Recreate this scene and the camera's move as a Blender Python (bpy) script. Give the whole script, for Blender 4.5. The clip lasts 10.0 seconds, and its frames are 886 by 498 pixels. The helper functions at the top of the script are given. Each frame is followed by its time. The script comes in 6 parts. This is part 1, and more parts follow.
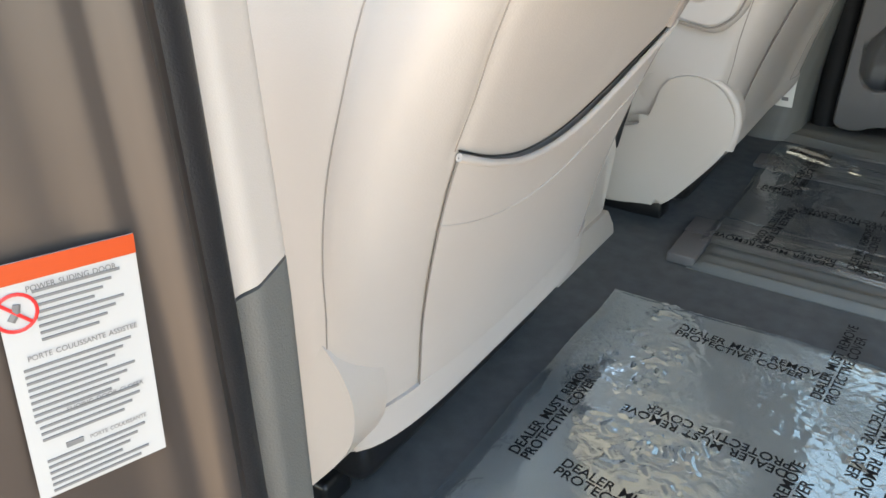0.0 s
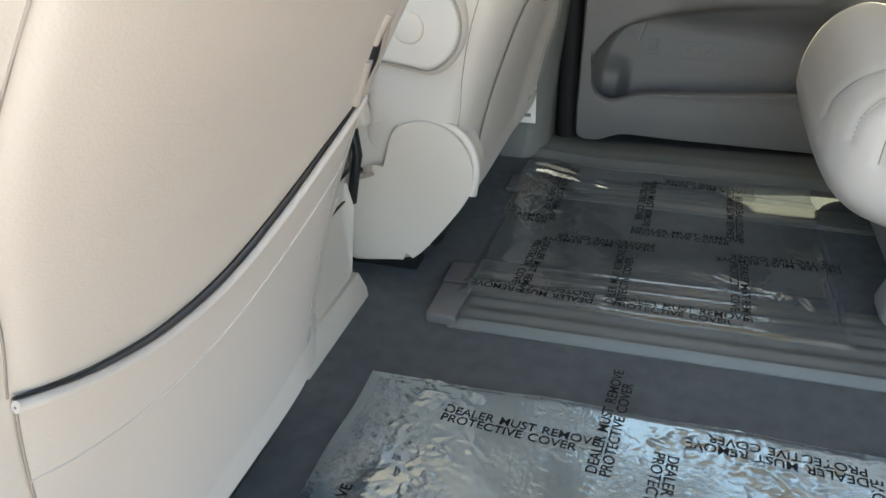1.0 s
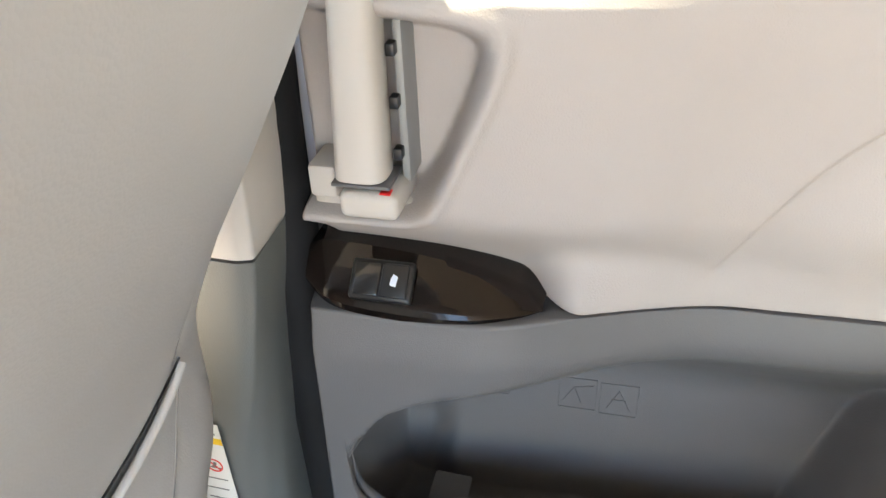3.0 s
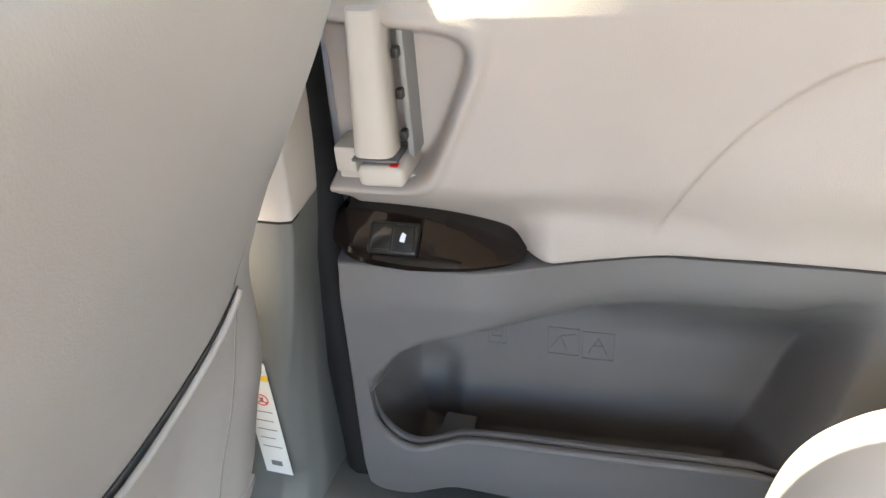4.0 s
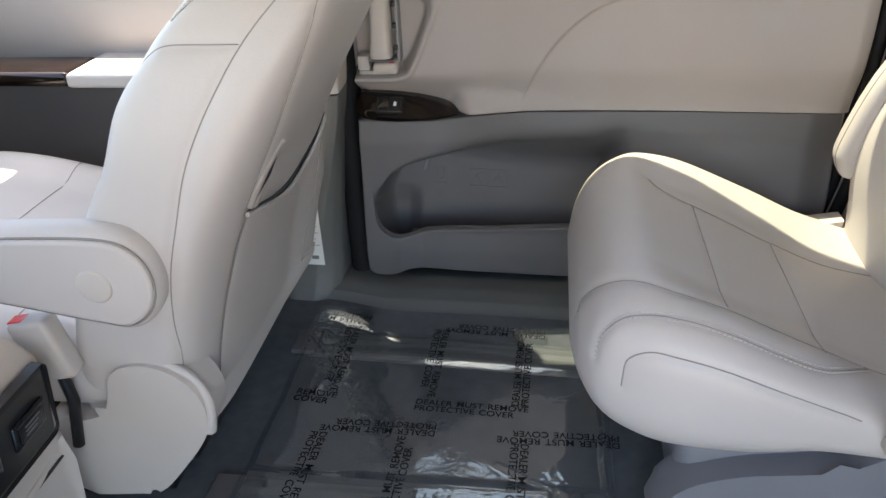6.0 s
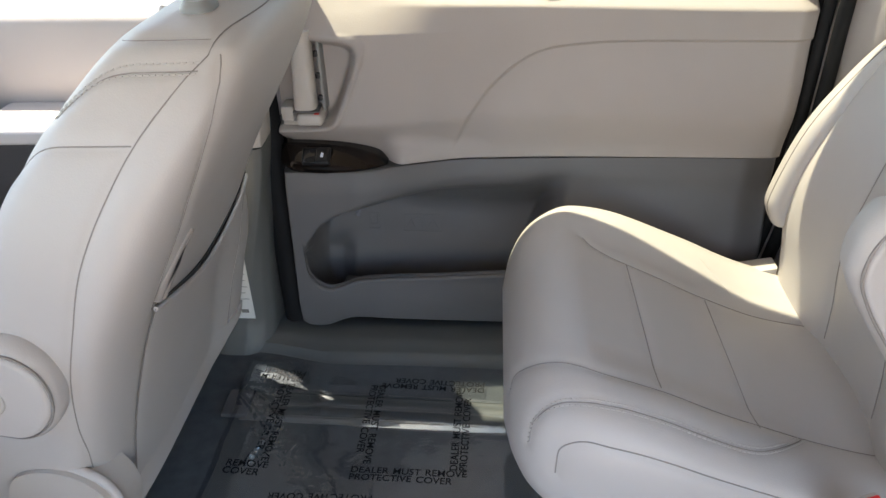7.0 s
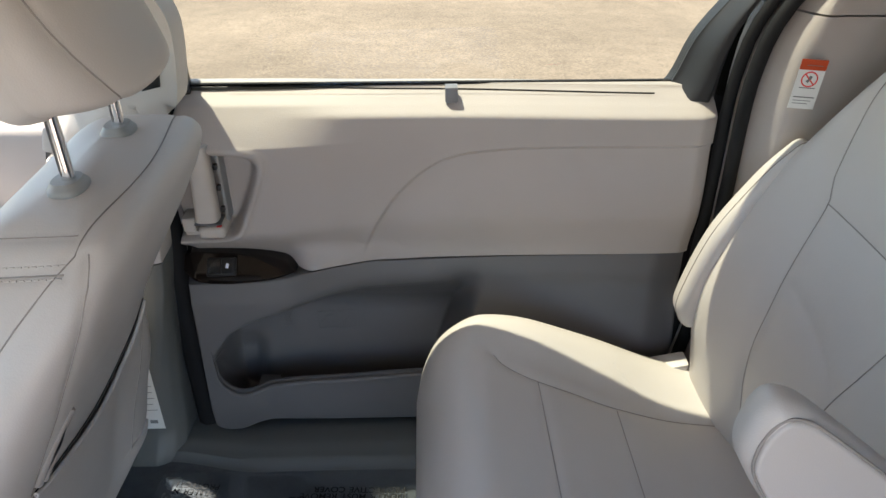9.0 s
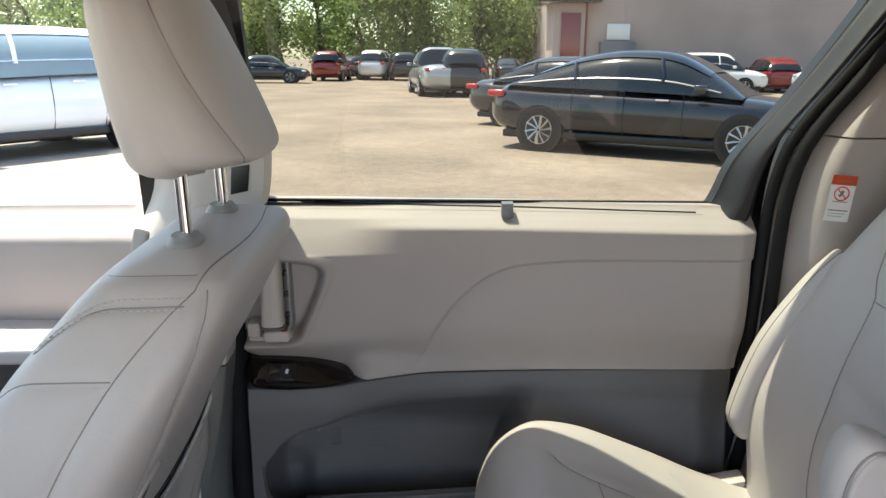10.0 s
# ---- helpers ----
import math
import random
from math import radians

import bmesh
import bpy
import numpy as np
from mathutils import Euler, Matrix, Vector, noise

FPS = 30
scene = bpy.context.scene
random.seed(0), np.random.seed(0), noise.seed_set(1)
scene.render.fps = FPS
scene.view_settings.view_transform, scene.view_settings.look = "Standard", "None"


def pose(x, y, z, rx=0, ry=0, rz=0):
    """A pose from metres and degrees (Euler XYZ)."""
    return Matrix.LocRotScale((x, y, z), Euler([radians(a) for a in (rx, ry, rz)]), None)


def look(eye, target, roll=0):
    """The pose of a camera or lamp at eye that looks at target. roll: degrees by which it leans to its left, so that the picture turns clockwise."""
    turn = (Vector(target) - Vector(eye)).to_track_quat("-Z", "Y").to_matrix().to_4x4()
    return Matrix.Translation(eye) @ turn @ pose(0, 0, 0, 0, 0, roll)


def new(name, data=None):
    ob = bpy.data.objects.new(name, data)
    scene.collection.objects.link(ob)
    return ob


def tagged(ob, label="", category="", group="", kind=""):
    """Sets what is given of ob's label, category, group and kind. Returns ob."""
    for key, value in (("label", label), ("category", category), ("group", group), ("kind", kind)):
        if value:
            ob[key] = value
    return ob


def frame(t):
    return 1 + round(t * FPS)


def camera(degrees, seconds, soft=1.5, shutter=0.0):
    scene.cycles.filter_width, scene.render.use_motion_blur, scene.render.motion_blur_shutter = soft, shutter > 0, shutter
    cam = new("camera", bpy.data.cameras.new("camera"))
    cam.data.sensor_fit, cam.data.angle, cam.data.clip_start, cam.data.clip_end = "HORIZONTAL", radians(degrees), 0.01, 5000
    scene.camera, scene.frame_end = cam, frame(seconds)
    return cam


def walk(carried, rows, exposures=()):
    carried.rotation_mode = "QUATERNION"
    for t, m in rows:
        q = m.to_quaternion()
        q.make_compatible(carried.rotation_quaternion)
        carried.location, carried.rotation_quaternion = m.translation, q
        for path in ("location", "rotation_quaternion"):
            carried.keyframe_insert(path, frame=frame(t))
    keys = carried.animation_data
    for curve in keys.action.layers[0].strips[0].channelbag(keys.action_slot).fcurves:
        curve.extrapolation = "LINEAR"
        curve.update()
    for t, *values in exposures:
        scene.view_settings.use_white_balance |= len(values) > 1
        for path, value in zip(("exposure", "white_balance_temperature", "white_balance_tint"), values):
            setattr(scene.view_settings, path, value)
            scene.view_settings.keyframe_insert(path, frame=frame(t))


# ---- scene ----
from mathutils import kdtree

cam = camera(60.3, 10.0)
PATH = [
    (0, (-0.013, 0.127, 0.641), (-1.011, 1.564, -0.328), -1.4),
    (0.3, (-0.007, 0.127, 0.651), (-0.927, 1.608, -0.320), -1.4),
    (0.5, (0.007, 0.127, 0.673), (-0.748, 1.702, -0.302), -1.4),
    (1, (-0.014, 0.342, 0.667), (-0.548, 1.998, -0.320), -2.1),
    (1.2, (-0.004, 0.503, 0.651), (-0.468, 2.177, -0.341), -2.2),
    (1.4, (0.024, 0.700, 0.631), (-0.413, 2.365, -0.386), -1.8),
    (1.5, (0.050, 0.789, 0.620), (-0.401, 2.452, -0.395), -2.3),
    (2, (0.078, 1.207, 0.655), (-0.376, 2.859, -0.377), -3.3),
    (2.5, (0.047, 1.476, 0.758), (-0.397, 3.065, -0.373), -2.9),
    (2.7, (0.024, 1.515, 0.757), (-0.4, 3.108, -0.375), -2.6),
    (3.8, (0.046, 1.458, 0.772), (-0.435, 3.062, -0.321), -4.5),
    (4, (0.094, 1.377, 0.797), (-0.423, 2.974, -0.292), -5.1),
    (4.5, (0.135, 1.076, 0.797), (-0.251, 2.763, -0.205), -2.6),
    (5, (0.154, 0.859, 0.787), (-0.198, 2.561, -0.203), -2.9),
    (5.2, (0.191, 0.778, 0.785), (-0.207, 2.474, -0.198), -3.2),
    (6.3, (0.141, 0.62, 0.924), (-0.063, 2.329, -0.095), -2.6),
    (6.5, (0.153, 0.642, 0.935), (-0.025, 2.351, -0.089), -2.5),
    (6.8, (0.167, 0.691, 0.951), (0.012, 2.399, -0.092), -2.4),
    (7, (0.177, 0.724, 0.961), (0.037, 2.431, -0.073), -2.3),
    (7.5, (0.194, 0.735, 0.981), (0.076, 2.442, -0.055), -2.1),
    (8, (0.222, 0.807, 1.062), (0.147, 2.513, 0.022), -2.2),
    (8.2, (0.223, 0.823, 1.083), (0.170, 2.529, 0.016), -2.1),
    (8.5, (0.225, 0.848, 1.115), (0.207, 2.554, 0.072), -2.0),
    (9, (0.225, 0.835, 1.099), (0.246, 2.552, 0.074), -1.6),
    (9.5, (0.222, 0.765, 1.064), (0.263, 2.558, 0.178), -1.3),
    (9.7, (0.217, 0.762, 1.037), (0.256, 2.563, 0.283), -1.3),
    (9.8, (0.207, 0.757, 1.023), (0.241, 2.573, 0.337), -1.2),
    (9.9, (0.183, 0.744, 1.012), (0.205, 2.598, 0.382), -1.1),
    (10, (0.144, 0.723, 1.0), (0.147, 2.639, 0.427), -0.9),
]
# the van stands with a slight sideways lean on the lot
LEAN = Matrix.Translation((0, 1.2, 0)) @ Euler((radians(2.6), radians(-1.5), 0)).to_matrix().to_4x4() @ Matrix.Translation((0, -1.2, 0))
walk(cam, [(t, LEAN @ look(eye, target, roll)) for t, eye, target, roll in PATH], [(0, 3.13, 8000, 6), (0.5, 3.17, 7850, 5), (1, 3.21, 7750, 4), (1.5, 3.66, 7500, 6), (2, 4.12, 8100, 10), (2.7, 4.16, 7250, 9), (4, 4.00, 7200, 10), (5, 3.42, 7500, 11), (6.5, 2.89, 7100, 12), (7.5, 2.78, 7100, 12), (8.5, 2.55, 6800, 11), (9.5, 2.41, 6700, 11), (10, 2.30, 6650, 10)])

# ---- light ----
SUN = (LEAN.to_3x3() @ Vector((-0.295, 0.27, 1.0))).normalized()
world = bpy.data.worlds.new("world")
scene.world = world
world.use_nodes = True
wn = world.node_tree.nodes
sky = wn.new("ShaderNodeTexSky")
sky.sky_type = "NISHITA"
sky.sun_disc = False
sky.sun_elevation = math.asin(SUN.z)
sky.sun_rotation = math.atan2(SUN.x, SUN.y)
sky.dust_density = 1.0
wn["Background"].inputs[1].default_value = 0.15
world.node_tree.links.new(sky.outputs[0], wn["Background"].inputs[0])
lamp = bpy.data.lights.new("sun", "SUN")
lamp.energy, lamp.angle, lamp.color = 4.2, radians(0.55), (1.0, 0.95, 0.86)
new("sun", lamp).matrix_world = look(SUN * 20, (0, 0, 0))

# ---- materials ----


def material(name, colour, rough=0.5, metal=0.0, vary=0.10, scale=6.0, grain=0.0, grain_scale=900.0, coat=0.0, stain=0.0, spec=0.5):
    m = bpy.data.materials.new(name)
    m.use_nodes = True
    nt = m.node_tree
    bsdf = nt.nodes["Principled BSDF"]
    tc = nt.nodes.new("ShaderNodeTexCoord")
    big = nt.nodes.new("ShaderNodeTexNoise")
    big.inputs["Scale"].default_value, big.inputs["Detail"].default_value = scale, 6
    nt.links.new(tc.outputs["Object"], big.inputs["Vector"])
    ramp = nt.nodes.new("ShaderNodeMapRange")
    ramp.inputs[1].default_value, ramp.inputs[2].default_value = 0.3, 0.7
    ramp.inputs[3].default_value, ramp.inputs[4].default_value = 1 - vary, 1 + vary
    nt.links.new(big.outputs[0], ramp.inputs[0])
    mul = nt.nodes.new("ShaderNodeVectorMath")
    mul.operation = "SCALE"
    mul.inputs[0].default_value = colour
    nt.links.new(ramp.outputs[0], mul.inputs["Scale"])
    nt.links.new(mul.outputs[0], bsdf.inputs["Base Color"])
    rr = nt.nodes.new("ShaderNodeMapRange")
    rr.inputs[3].default_value, rr.inputs[4].default_value = max(0.02, rough - 0.06), min(1, rough + 0.06)
    nt.links.new(big.outputs[0], rr.inputs[0])
    nt.links.new(rr.outputs[0], bsdf.inputs["Roughness"])
    bsdf.inputs["Metallic"].default_value = metal
    bsdf.inputs["Coat Weight"].default_value = coat
    bsdf.inputs["Coat Roughness"].default_value = 0.06
    bsdf.inputs["Specular IOR Level"].default_value = spec
    if grain:
        fine = nt.nodes.new("ShaderNodeTexNoise")
        fine.inputs["Scale"].default_value, fine.inputs["Detail"].default_value = grain_scale, 3
        nt.links.new(tc.outputs["Object"], fine.inputs["Vector"])
        bump = nt.nodes.new("ShaderNodeBump")
        bump.inputs["Strength"].default_value, bump.inputs["Distance"].default_value = grain, 0.002
        nt.links.new(fine.outputs[0], bump.inputs["Height"])
        nt.links.new(bump.outputs[0], bsdf.inputs["Normal"])
    return m


def leather(name, colour):
    m = material(name, colour, 0.46, vary=0.04, scale=4)
    nt = m.node_tree
    bsdf = nt.nodes["Principled BSDF"]
    tc = nt.nodes["Texture Coordinate"]
    cells = nt.nodes.new("ShaderNodeTexVoronoi")
    cells.inputs["Scale"].default_value = 620
    folds = nt.nodes.new("ShaderNodeTexNoise")
    folds.inputs["Scale"].default_value, folds.inputs["Detail"].default_value = 22, 3
    for n in (cells, folds):
        nt.links.new(tc.outputs["Object"], n.inputs["Vector"])
    b1 = nt.nodes.new("ShaderNodeBump")
    b1.inputs["Strength"].default_value, b1.inputs["Distance"].default_value = 0.10, 0.001
    b2 = nt.nodes.new("ShaderNodeBump")
    b2.inputs["Strength"].default_value, b2.inputs["Distance"].default_value = 0.10, 0.008
    nt.links.new(cells.outputs[0], b1.inputs["Height"])
    nt.links.new(folds.outputs[0], b2.inputs["Height"])
    nt.links.new(b2.outputs[0], b1.inputs["Normal"])
    nt.links.new(b1.outputs[0], bsdf.inputs["Normal"])
    return m


def pane_material(name, tint, gloss_rough=0.0, base=0.05, wave=0.0, sky_haze=0.0, sky_tint=(0.93, 0.97, 1.0), fine=55):
    m = bpy.data.materials.new(name)
    m.use_nodes = True
    nt = m.node_tree
    out = nt.nodes["Material Output"]
    nt.nodes.remove(nt.nodes["Principled BSDF"])
    clear = nt.nodes.new("ShaderNodeBsdfTransparent")
    clear.inputs[0].default_value = (*tint, 1)
    gloss = nt.nodes.new("ShaderNodeBsdfGlossy")
    gloss.inputs["Roughness"].default_value = gloss_rough
    gloss.inputs["Color"].default_value = (*sky_tint, 1)
    lw = nt.nodes.new("ShaderNodeLayerWeight")
    lw.inputs[0].default_value = 0.5
    p5 = nt.nodes.new("ShaderNodeMath")
    p5.operation = "POWER"
    p5.inputs[1].default_value = 5.0
    nt.links.new(lw.outputs["Facing"], p5.inputs[0])
    fres = nt.nodes.new("ShaderNodeMapRange")
    fres.inputs[3].default_value, fres.inputs[4].default_value = base, 0.95
    nt.links.new(p5.outputs[0], fres.inputs[0])
    mix = nt.nodes.new("ShaderNodeMixShader")
    nt.links.new(fres.outputs[0], mix.inputs[0])
    body = clear
    if sky_haze:
        # bluish diffuse layer painted in for the sky's reflection on the film
        haze = nt.nodes.new("ShaderNodeBsdfDiffuse")
        haze.inputs[0].default_value = (0.70, 0.84, 0.97, 1)
        body = nt.nodes.new("ShaderNodeMixShader")
        body.inputs[0].default_value = sky_haze
        nt.links.new(clear.outputs[0], body.inputs[1])
        nt.links.new(haze.outputs[0], body.inputs[2])
    nt.links.new(body.outputs[0], mix.inputs[1])
    nt.links.new(gloss.outputs[0], mix.inputs[2])
    nt.links.new(mix.outputs[0], out.inputs["Surface"])
    if wave:
        tc = nt.nodes.new("ShaderNodeTexCoord")
        n = nt.nodes.new("ShaderNodeTexNoise")
        n.inputs["Scale"].default_value, n.inputs["Detail"].default_value = fine, 4
        n.inputs["Distortion"].default_value = 1.5
        b = nt.nodes.new("ShaderNodeBump")
        b.inputs["Strength"].default_value, b.inputs["Distance"].default_value = wave, 0.004
        nt.links.new(tc.outputs["Object"], n.inputs["Vector"])
        nt.links.new(n.outputs[0], b.inputs["Height"])
        patch = nt.nodes.new("ShaderNodeTexNoise")
        patch.inputs["Scale"].default_value, patch.inputs["Detail"].default_value = 6.5, 1
        often = nt.nodes.new("ShaderNodeMapRange")
        often.inputs[1].default_value, often.inputs[2].default_value = 0.50, 0.66
        often.inputs[3].default_value, often.inputs[4].default_value = 0.12 * wave, wave
        nt.links.new(tc.outputs["Object"], patch.inputs["Vector"])
        nt.links.new(patch.outputs[0], often.inputs[0])
        nt.links.new(often.outputs[0], b.inputs["Strength"])
        nt.links.new(b.outputs[0], gloss.inputs["Normal"])
    return m


M_LEATHER = leather("leather", (0.50, 0.466, 0.438))
M_SEAM = material("seam_thread", (0.27, 0.245, 0.225), 0.8)
M_STITCH = material("stitch_thread", (0.50, 0.47, 0.44), 0.7)
M_PLASTIC = material("beige_plastic", (0.50, 0.46, 0.42), 0.48, vary=0.03, grain=0.12, grain_scale=1400)
M_TRIM = material("beige_trim", (0.395, 0.356, 0.334), 0.55, vary=0.035, grain=0.25, grain_scale=700)
M_COLLAR = material("collar_plastic", (0.26, 0.26, 0.255), 0.45, vary=0.04)
M_GREY = material("grey_trim", (0.120, 0.117, 0.120), 0.5, vary=0.06, grain=0.25, grain_scale=800)
M_GREYL = material("grey_plastic", (0.18, 0.18, 0.195), 0.5, vary=0.05, grain=0.2, grain_scale=900)
M_CARPET = material("carpet", (0.112, 0.123, 0.131), 0.95, vary=0.13, scale=40, grain=1.0, grain_scale=1100, spec=0.15)
M_SILL = material("sill_plastic", (0.108, 0.115, 0.112), 0.50, vary=0.08, grain=0.2, grain_scale=1000)
# the grey trim lightened and greened for sunlight falling on the far pillar
M_POST = material("sun_lifted_grey", (0.128, 0.131, 0.124), 0.5, vary=0.06, grain=0.25, grain_scale=800)
M_DARK = material("dark_trim", (0.017, 0.017, 0.019), 0.5, vary=0.06, grain=0.2, grain_scale=800)
M_RUBBER = material("black_rubber", (0.012, 0.012, 0.013), 0.7, vary=0.15, scale=20, spec=0.2)
M_BLACK = material("black_plastic", (0.012, 0.012, 0.013), 0.35, vary=0.1)
# beige plastic darkened for the shade of the hook's recess
M_HOOK_SHADED = material("shaded_hook_plastic", (0.32, 0.285, 0.262), 0.45, vary=0.03)
M_PIANO = material("gloss_black", (0.010, 0.010, 0.011), 0.12, coat=0.5)
M_CHROME = material("chrome", (0.85, 0.85, 0.86), 0.12, 1.0, vary=0.02)
M_PAINT = material("bronze_paint", (0.070, 0.058, 0.052), 0.40, 0.35, vary=0.05, scale=3, coat=0.25)
# label white dimmed to offset the strong light on the jamb
M_PAPER = material("dimmed_label", (0.46, 0.46, 0.45), 0.6, vary=0.02)
M_WHITE = material("white_label", (0.74, 0.74, 0.72), 0.5, vary=0.02)
M_ORANGE = material("orange_print", (0.50, 0.055, 0.005), 0.5, vary=0.02)
M_YELLOW = material("yellow_print", (0.85, 0.55, 0.03), 0.5, vary=0.02)
M_RED = material("red_button", (0.75, 0.03, 0.03), 0.35, vary=0.02)
M_PRINT = material("grey_print", (0.17, 0.17, 0.17), 0.6, vary=0.02)
M_INK = material("black_ink", (0.008, 0.008, 0.009), 0.55, vary=0.02, spec=0.15)
M_GLOW = material("pale_symbol", (0.7, 0.75, 0.85), 0.5, vary=0.02)
M_FABRIC = material("headliner_cloth", (0.70, 0.66, 0.60), 0.95, vary=0.04, grain=0.4, grain_scale=900)
M_TINT = pane_material("tinted_glass", (0.335, 0.350, 0.305), base=0.02)
M_FRONT = pane_material("front_glass", (0.86, 0.89, 0.87))
M_CLEAR = pane_material("clear_glass", (0.80, 0.84, 0.81))
# both films carry painted sky light: a blue gloss tint and pale haze
M_FILM = pane_material("clear_film", (0.93, 0.94, 0.95), 0.02, 0.19, 0.24, 0.015, (0.88, 0.95, 1.0), 42)
M_FILM_NEAR = pane_material("wrinkled_film", (0.88, 0.92, 0.95), 0.035, 0.42, 0.60, 0.11, (0.80, 0.93, 1.0), 95)


def wood_material():
    m = material("dark_wood", (0.03, 0.017, 0.011), 0.07, coat=0.25, spec=0.22)
    nt = m.node_tree
    tc = nt.nodes["Texture Coordinate"]
    mp = nt.nodes.new("ShaderNodeMapping")
    mp.inputs["Scale"].default_value = (6, 60, 90)
    w = nt.nodes.new("ShaderNodeTexNoise")
    w.inputs["Scale"].default_value, w.inputs["Detail"].default_value = 3, 6
    cr = nt.nodes.new("ShaderNodeValToRGB")
    cr.color_ramp.elements[0].position, cr.color_ramp.elements[0].color = 0.35, (0.005, 0.0035, 0.003, 1)
    cr.color_ramp.elements[1].position, cr.color_ramp.elements[1].color = 0.72, (0.013, 0.007, 0.005, 1)
    nt.links.new(tc.outputs["Object"], mp.inputs[0])
    nt.links.new(mp.outputs[0], w.inputs["Vector"])
    nt.links.new(w.outputs[0], cr.inputs[0])
    nt.links.new(cr.outputs[0], nt.nodes["Principled BSDF"].inputs["Base Color"])
    return m


M_WOOD = wood_material()


def ground_material():
    m = material("sandy_asphalt", (0.270, 0.212, 0.167), 0.9, vary=0.22, scale=0.5, spec=0.2)
    nt = m.node_tree
    bsdf = nt.nodes["Principled BSDF"]
    tc = nt.nodes["Texture Coordinate"]
    speck = nt.nodes.new("ShaderNodeTexNoise")
    speck.inputs["Scale"].default_value, speck.inputs["Detail"].default_value = 48, 8
    speck.inputs["Roughness"].default_value = 0.75
    mid = nt.nodes.new("ShaderNodeTexNoise")
    mid.inputs["Scale"].default_value, mid.inputs["Detail"].default_value = 5.0, 9
    nt.links.new(tc.outputs["Object"], speck.inputs["Vector"])
    nt.links.new(tc.outputs["Object"], mid.inputs["Vector"])
    mr = nt.nodes.new("ShaderNodeMapRange")
    mr.inputs[1].default_value, mr.inputs[2].default_value, mr.inputs[3].default_value, mr.inputs[4].default_value = 0.3, 0.7, 0.55, 1.4
    mr2 = nt.nodes.new("ShaderNodeMapRange")
    mr2.inputs[1].default_value, mr2.inputs[2].default_value, mr2.inputs[3].default_value, mr2.inputs[4].default_value = 0.3, 0.7, 0.90, 1.10
    nt.links.new(speck.outputs[0], mr.inputs[0])
    nt.links.new(mid.outputs[0], mr2.inputs[0])
    old = bsdf.inputs["Base Color"].links[0].from_socket
    last = old
    for s in (mr.outputs[0], mr2.outputs[0]):
        v = nt.nodes.new("ShaderNodeVectorMath")
        v.operation = "SCALE"
        nt.links.new(last, v.inputs[0])
        nt.links.new(s, v.inputs["Scale"])
        last = v.outputs[0]
    nt.links.new(last, bsdf.inputs["Base Color"])
    b = nt.nodes.new("ShaderNodeBump")
    b.inputs["Strength"].default_value, b.inputs["Distance"].default_value = 0.6, 0.01
    nt.links.new(speck.outputs[0], b.inputs["Height"])
    nt.links.new(b.outputs[0], bsdf.inputs["Normal"])
    return m


M_GROUND = ground_material()

# ---- builders ----


def finish(name, bm, mat, smooth=40):
    me = bpy.data.meshes.new(name)
    bmesh.ops.recalc_face_normals(bm, faces=bm.faces)
    bm.to_mesh(me)
    bm.free()
    me.materials.append(mat)
    if smooth:
        me.polygons.foreach_set("use_smooth", [True] * len(me.polygons))
        if smooth < 180:
            me.set_sharp_from_angle(angle=radians(smooth))
    return me


def part(name, bm, mat, parent, label="", smooth=40):
    ob = new(name, finish(name, bm, mat, smooth))
    ob.parent = parent
    if label:
        tagged(ob, label)
    return ob


def thing(name, label, category, group="", kind=""):
    return tagged(new(name), label, category, group, kind)


def solo(name, bm, mat, label, category, kind="", smooth=40):
    return tagged(new(name, finish(name, bm, mat, smooth)), label, category, "", kind)


def sheet(fn, nu, nv, loop=False, cap=False, thick=None):
    """A grid of fn(u, v), u and v from 0 to 1; loop closes it in u; cap closes both ends; thick pushes a back skin along a vector."""
    bm = bmesh.new()
    cols = nu if loop else nu + 1
    rows = [[bm.verts.new(fn(i / nu, j / nv)) for i in range(cols)] for j in range(nv + 1)]
    for j in range(nv):
        for i in range(nu):
            k = (i + 1) % cols
            bm.faces.new((rows[j][i], rows[j][k], rows[j + 1][k], rows[j + 1][i]))
    if cap:
        bm.faces.new(rows[0])
        bm.faces.new(rows[-1])
    if thick is not None:
        t = Vector(thick)
        back = [[bm.verts.new(v.co + t) for v in r] for r in rows]
        for j in range(nv):
            for i in range(nu):
                bm.faces.new((back[j][i], back[j + 1][i], back[j + 1][i + 1], back[j][i + 1]))
        rim = [(0, i, 0, i + 1) for i in range(nu)] + [(nv, i + 1, nv, i) for i in range(nu)]
        rim += [(j + 1, 0, j, 0) for j in range(nv)] + [(j, nu, j + 1, nu) for j in range(nv)]
        for a, b, c, d in rim:
            bm.faces.new((rows[a][b], rows[c][d], back[c][d], back[a][b]))
    return bm


def box(x0, x1, y0, y1, z0, z1, bevel=0.004, seg=2, bm=None):
    bm = bm or bmesh.new()
    r = bmesh.ops.create_cube(bm, size=1, matrix=Matrix.LocRotScale(((x0 + x1) / 2, (y0 + y1) / 2, (z0 + z1) / 2), None, (x1 - x0, y1 - y0, z1 - z0)))
    if bevel:
        es = list({e for v in r["verts"] for e in v.link_edges})
        bmesh.ops.bevel(bm, geom=es, offset=bevel, segments=seg, affect="EDGES", profile=0.5)
    return bm


def turned(bm, m):
    bmesh.ops.transform(bm, matrix=m, verts=bm.verts)
    return bm


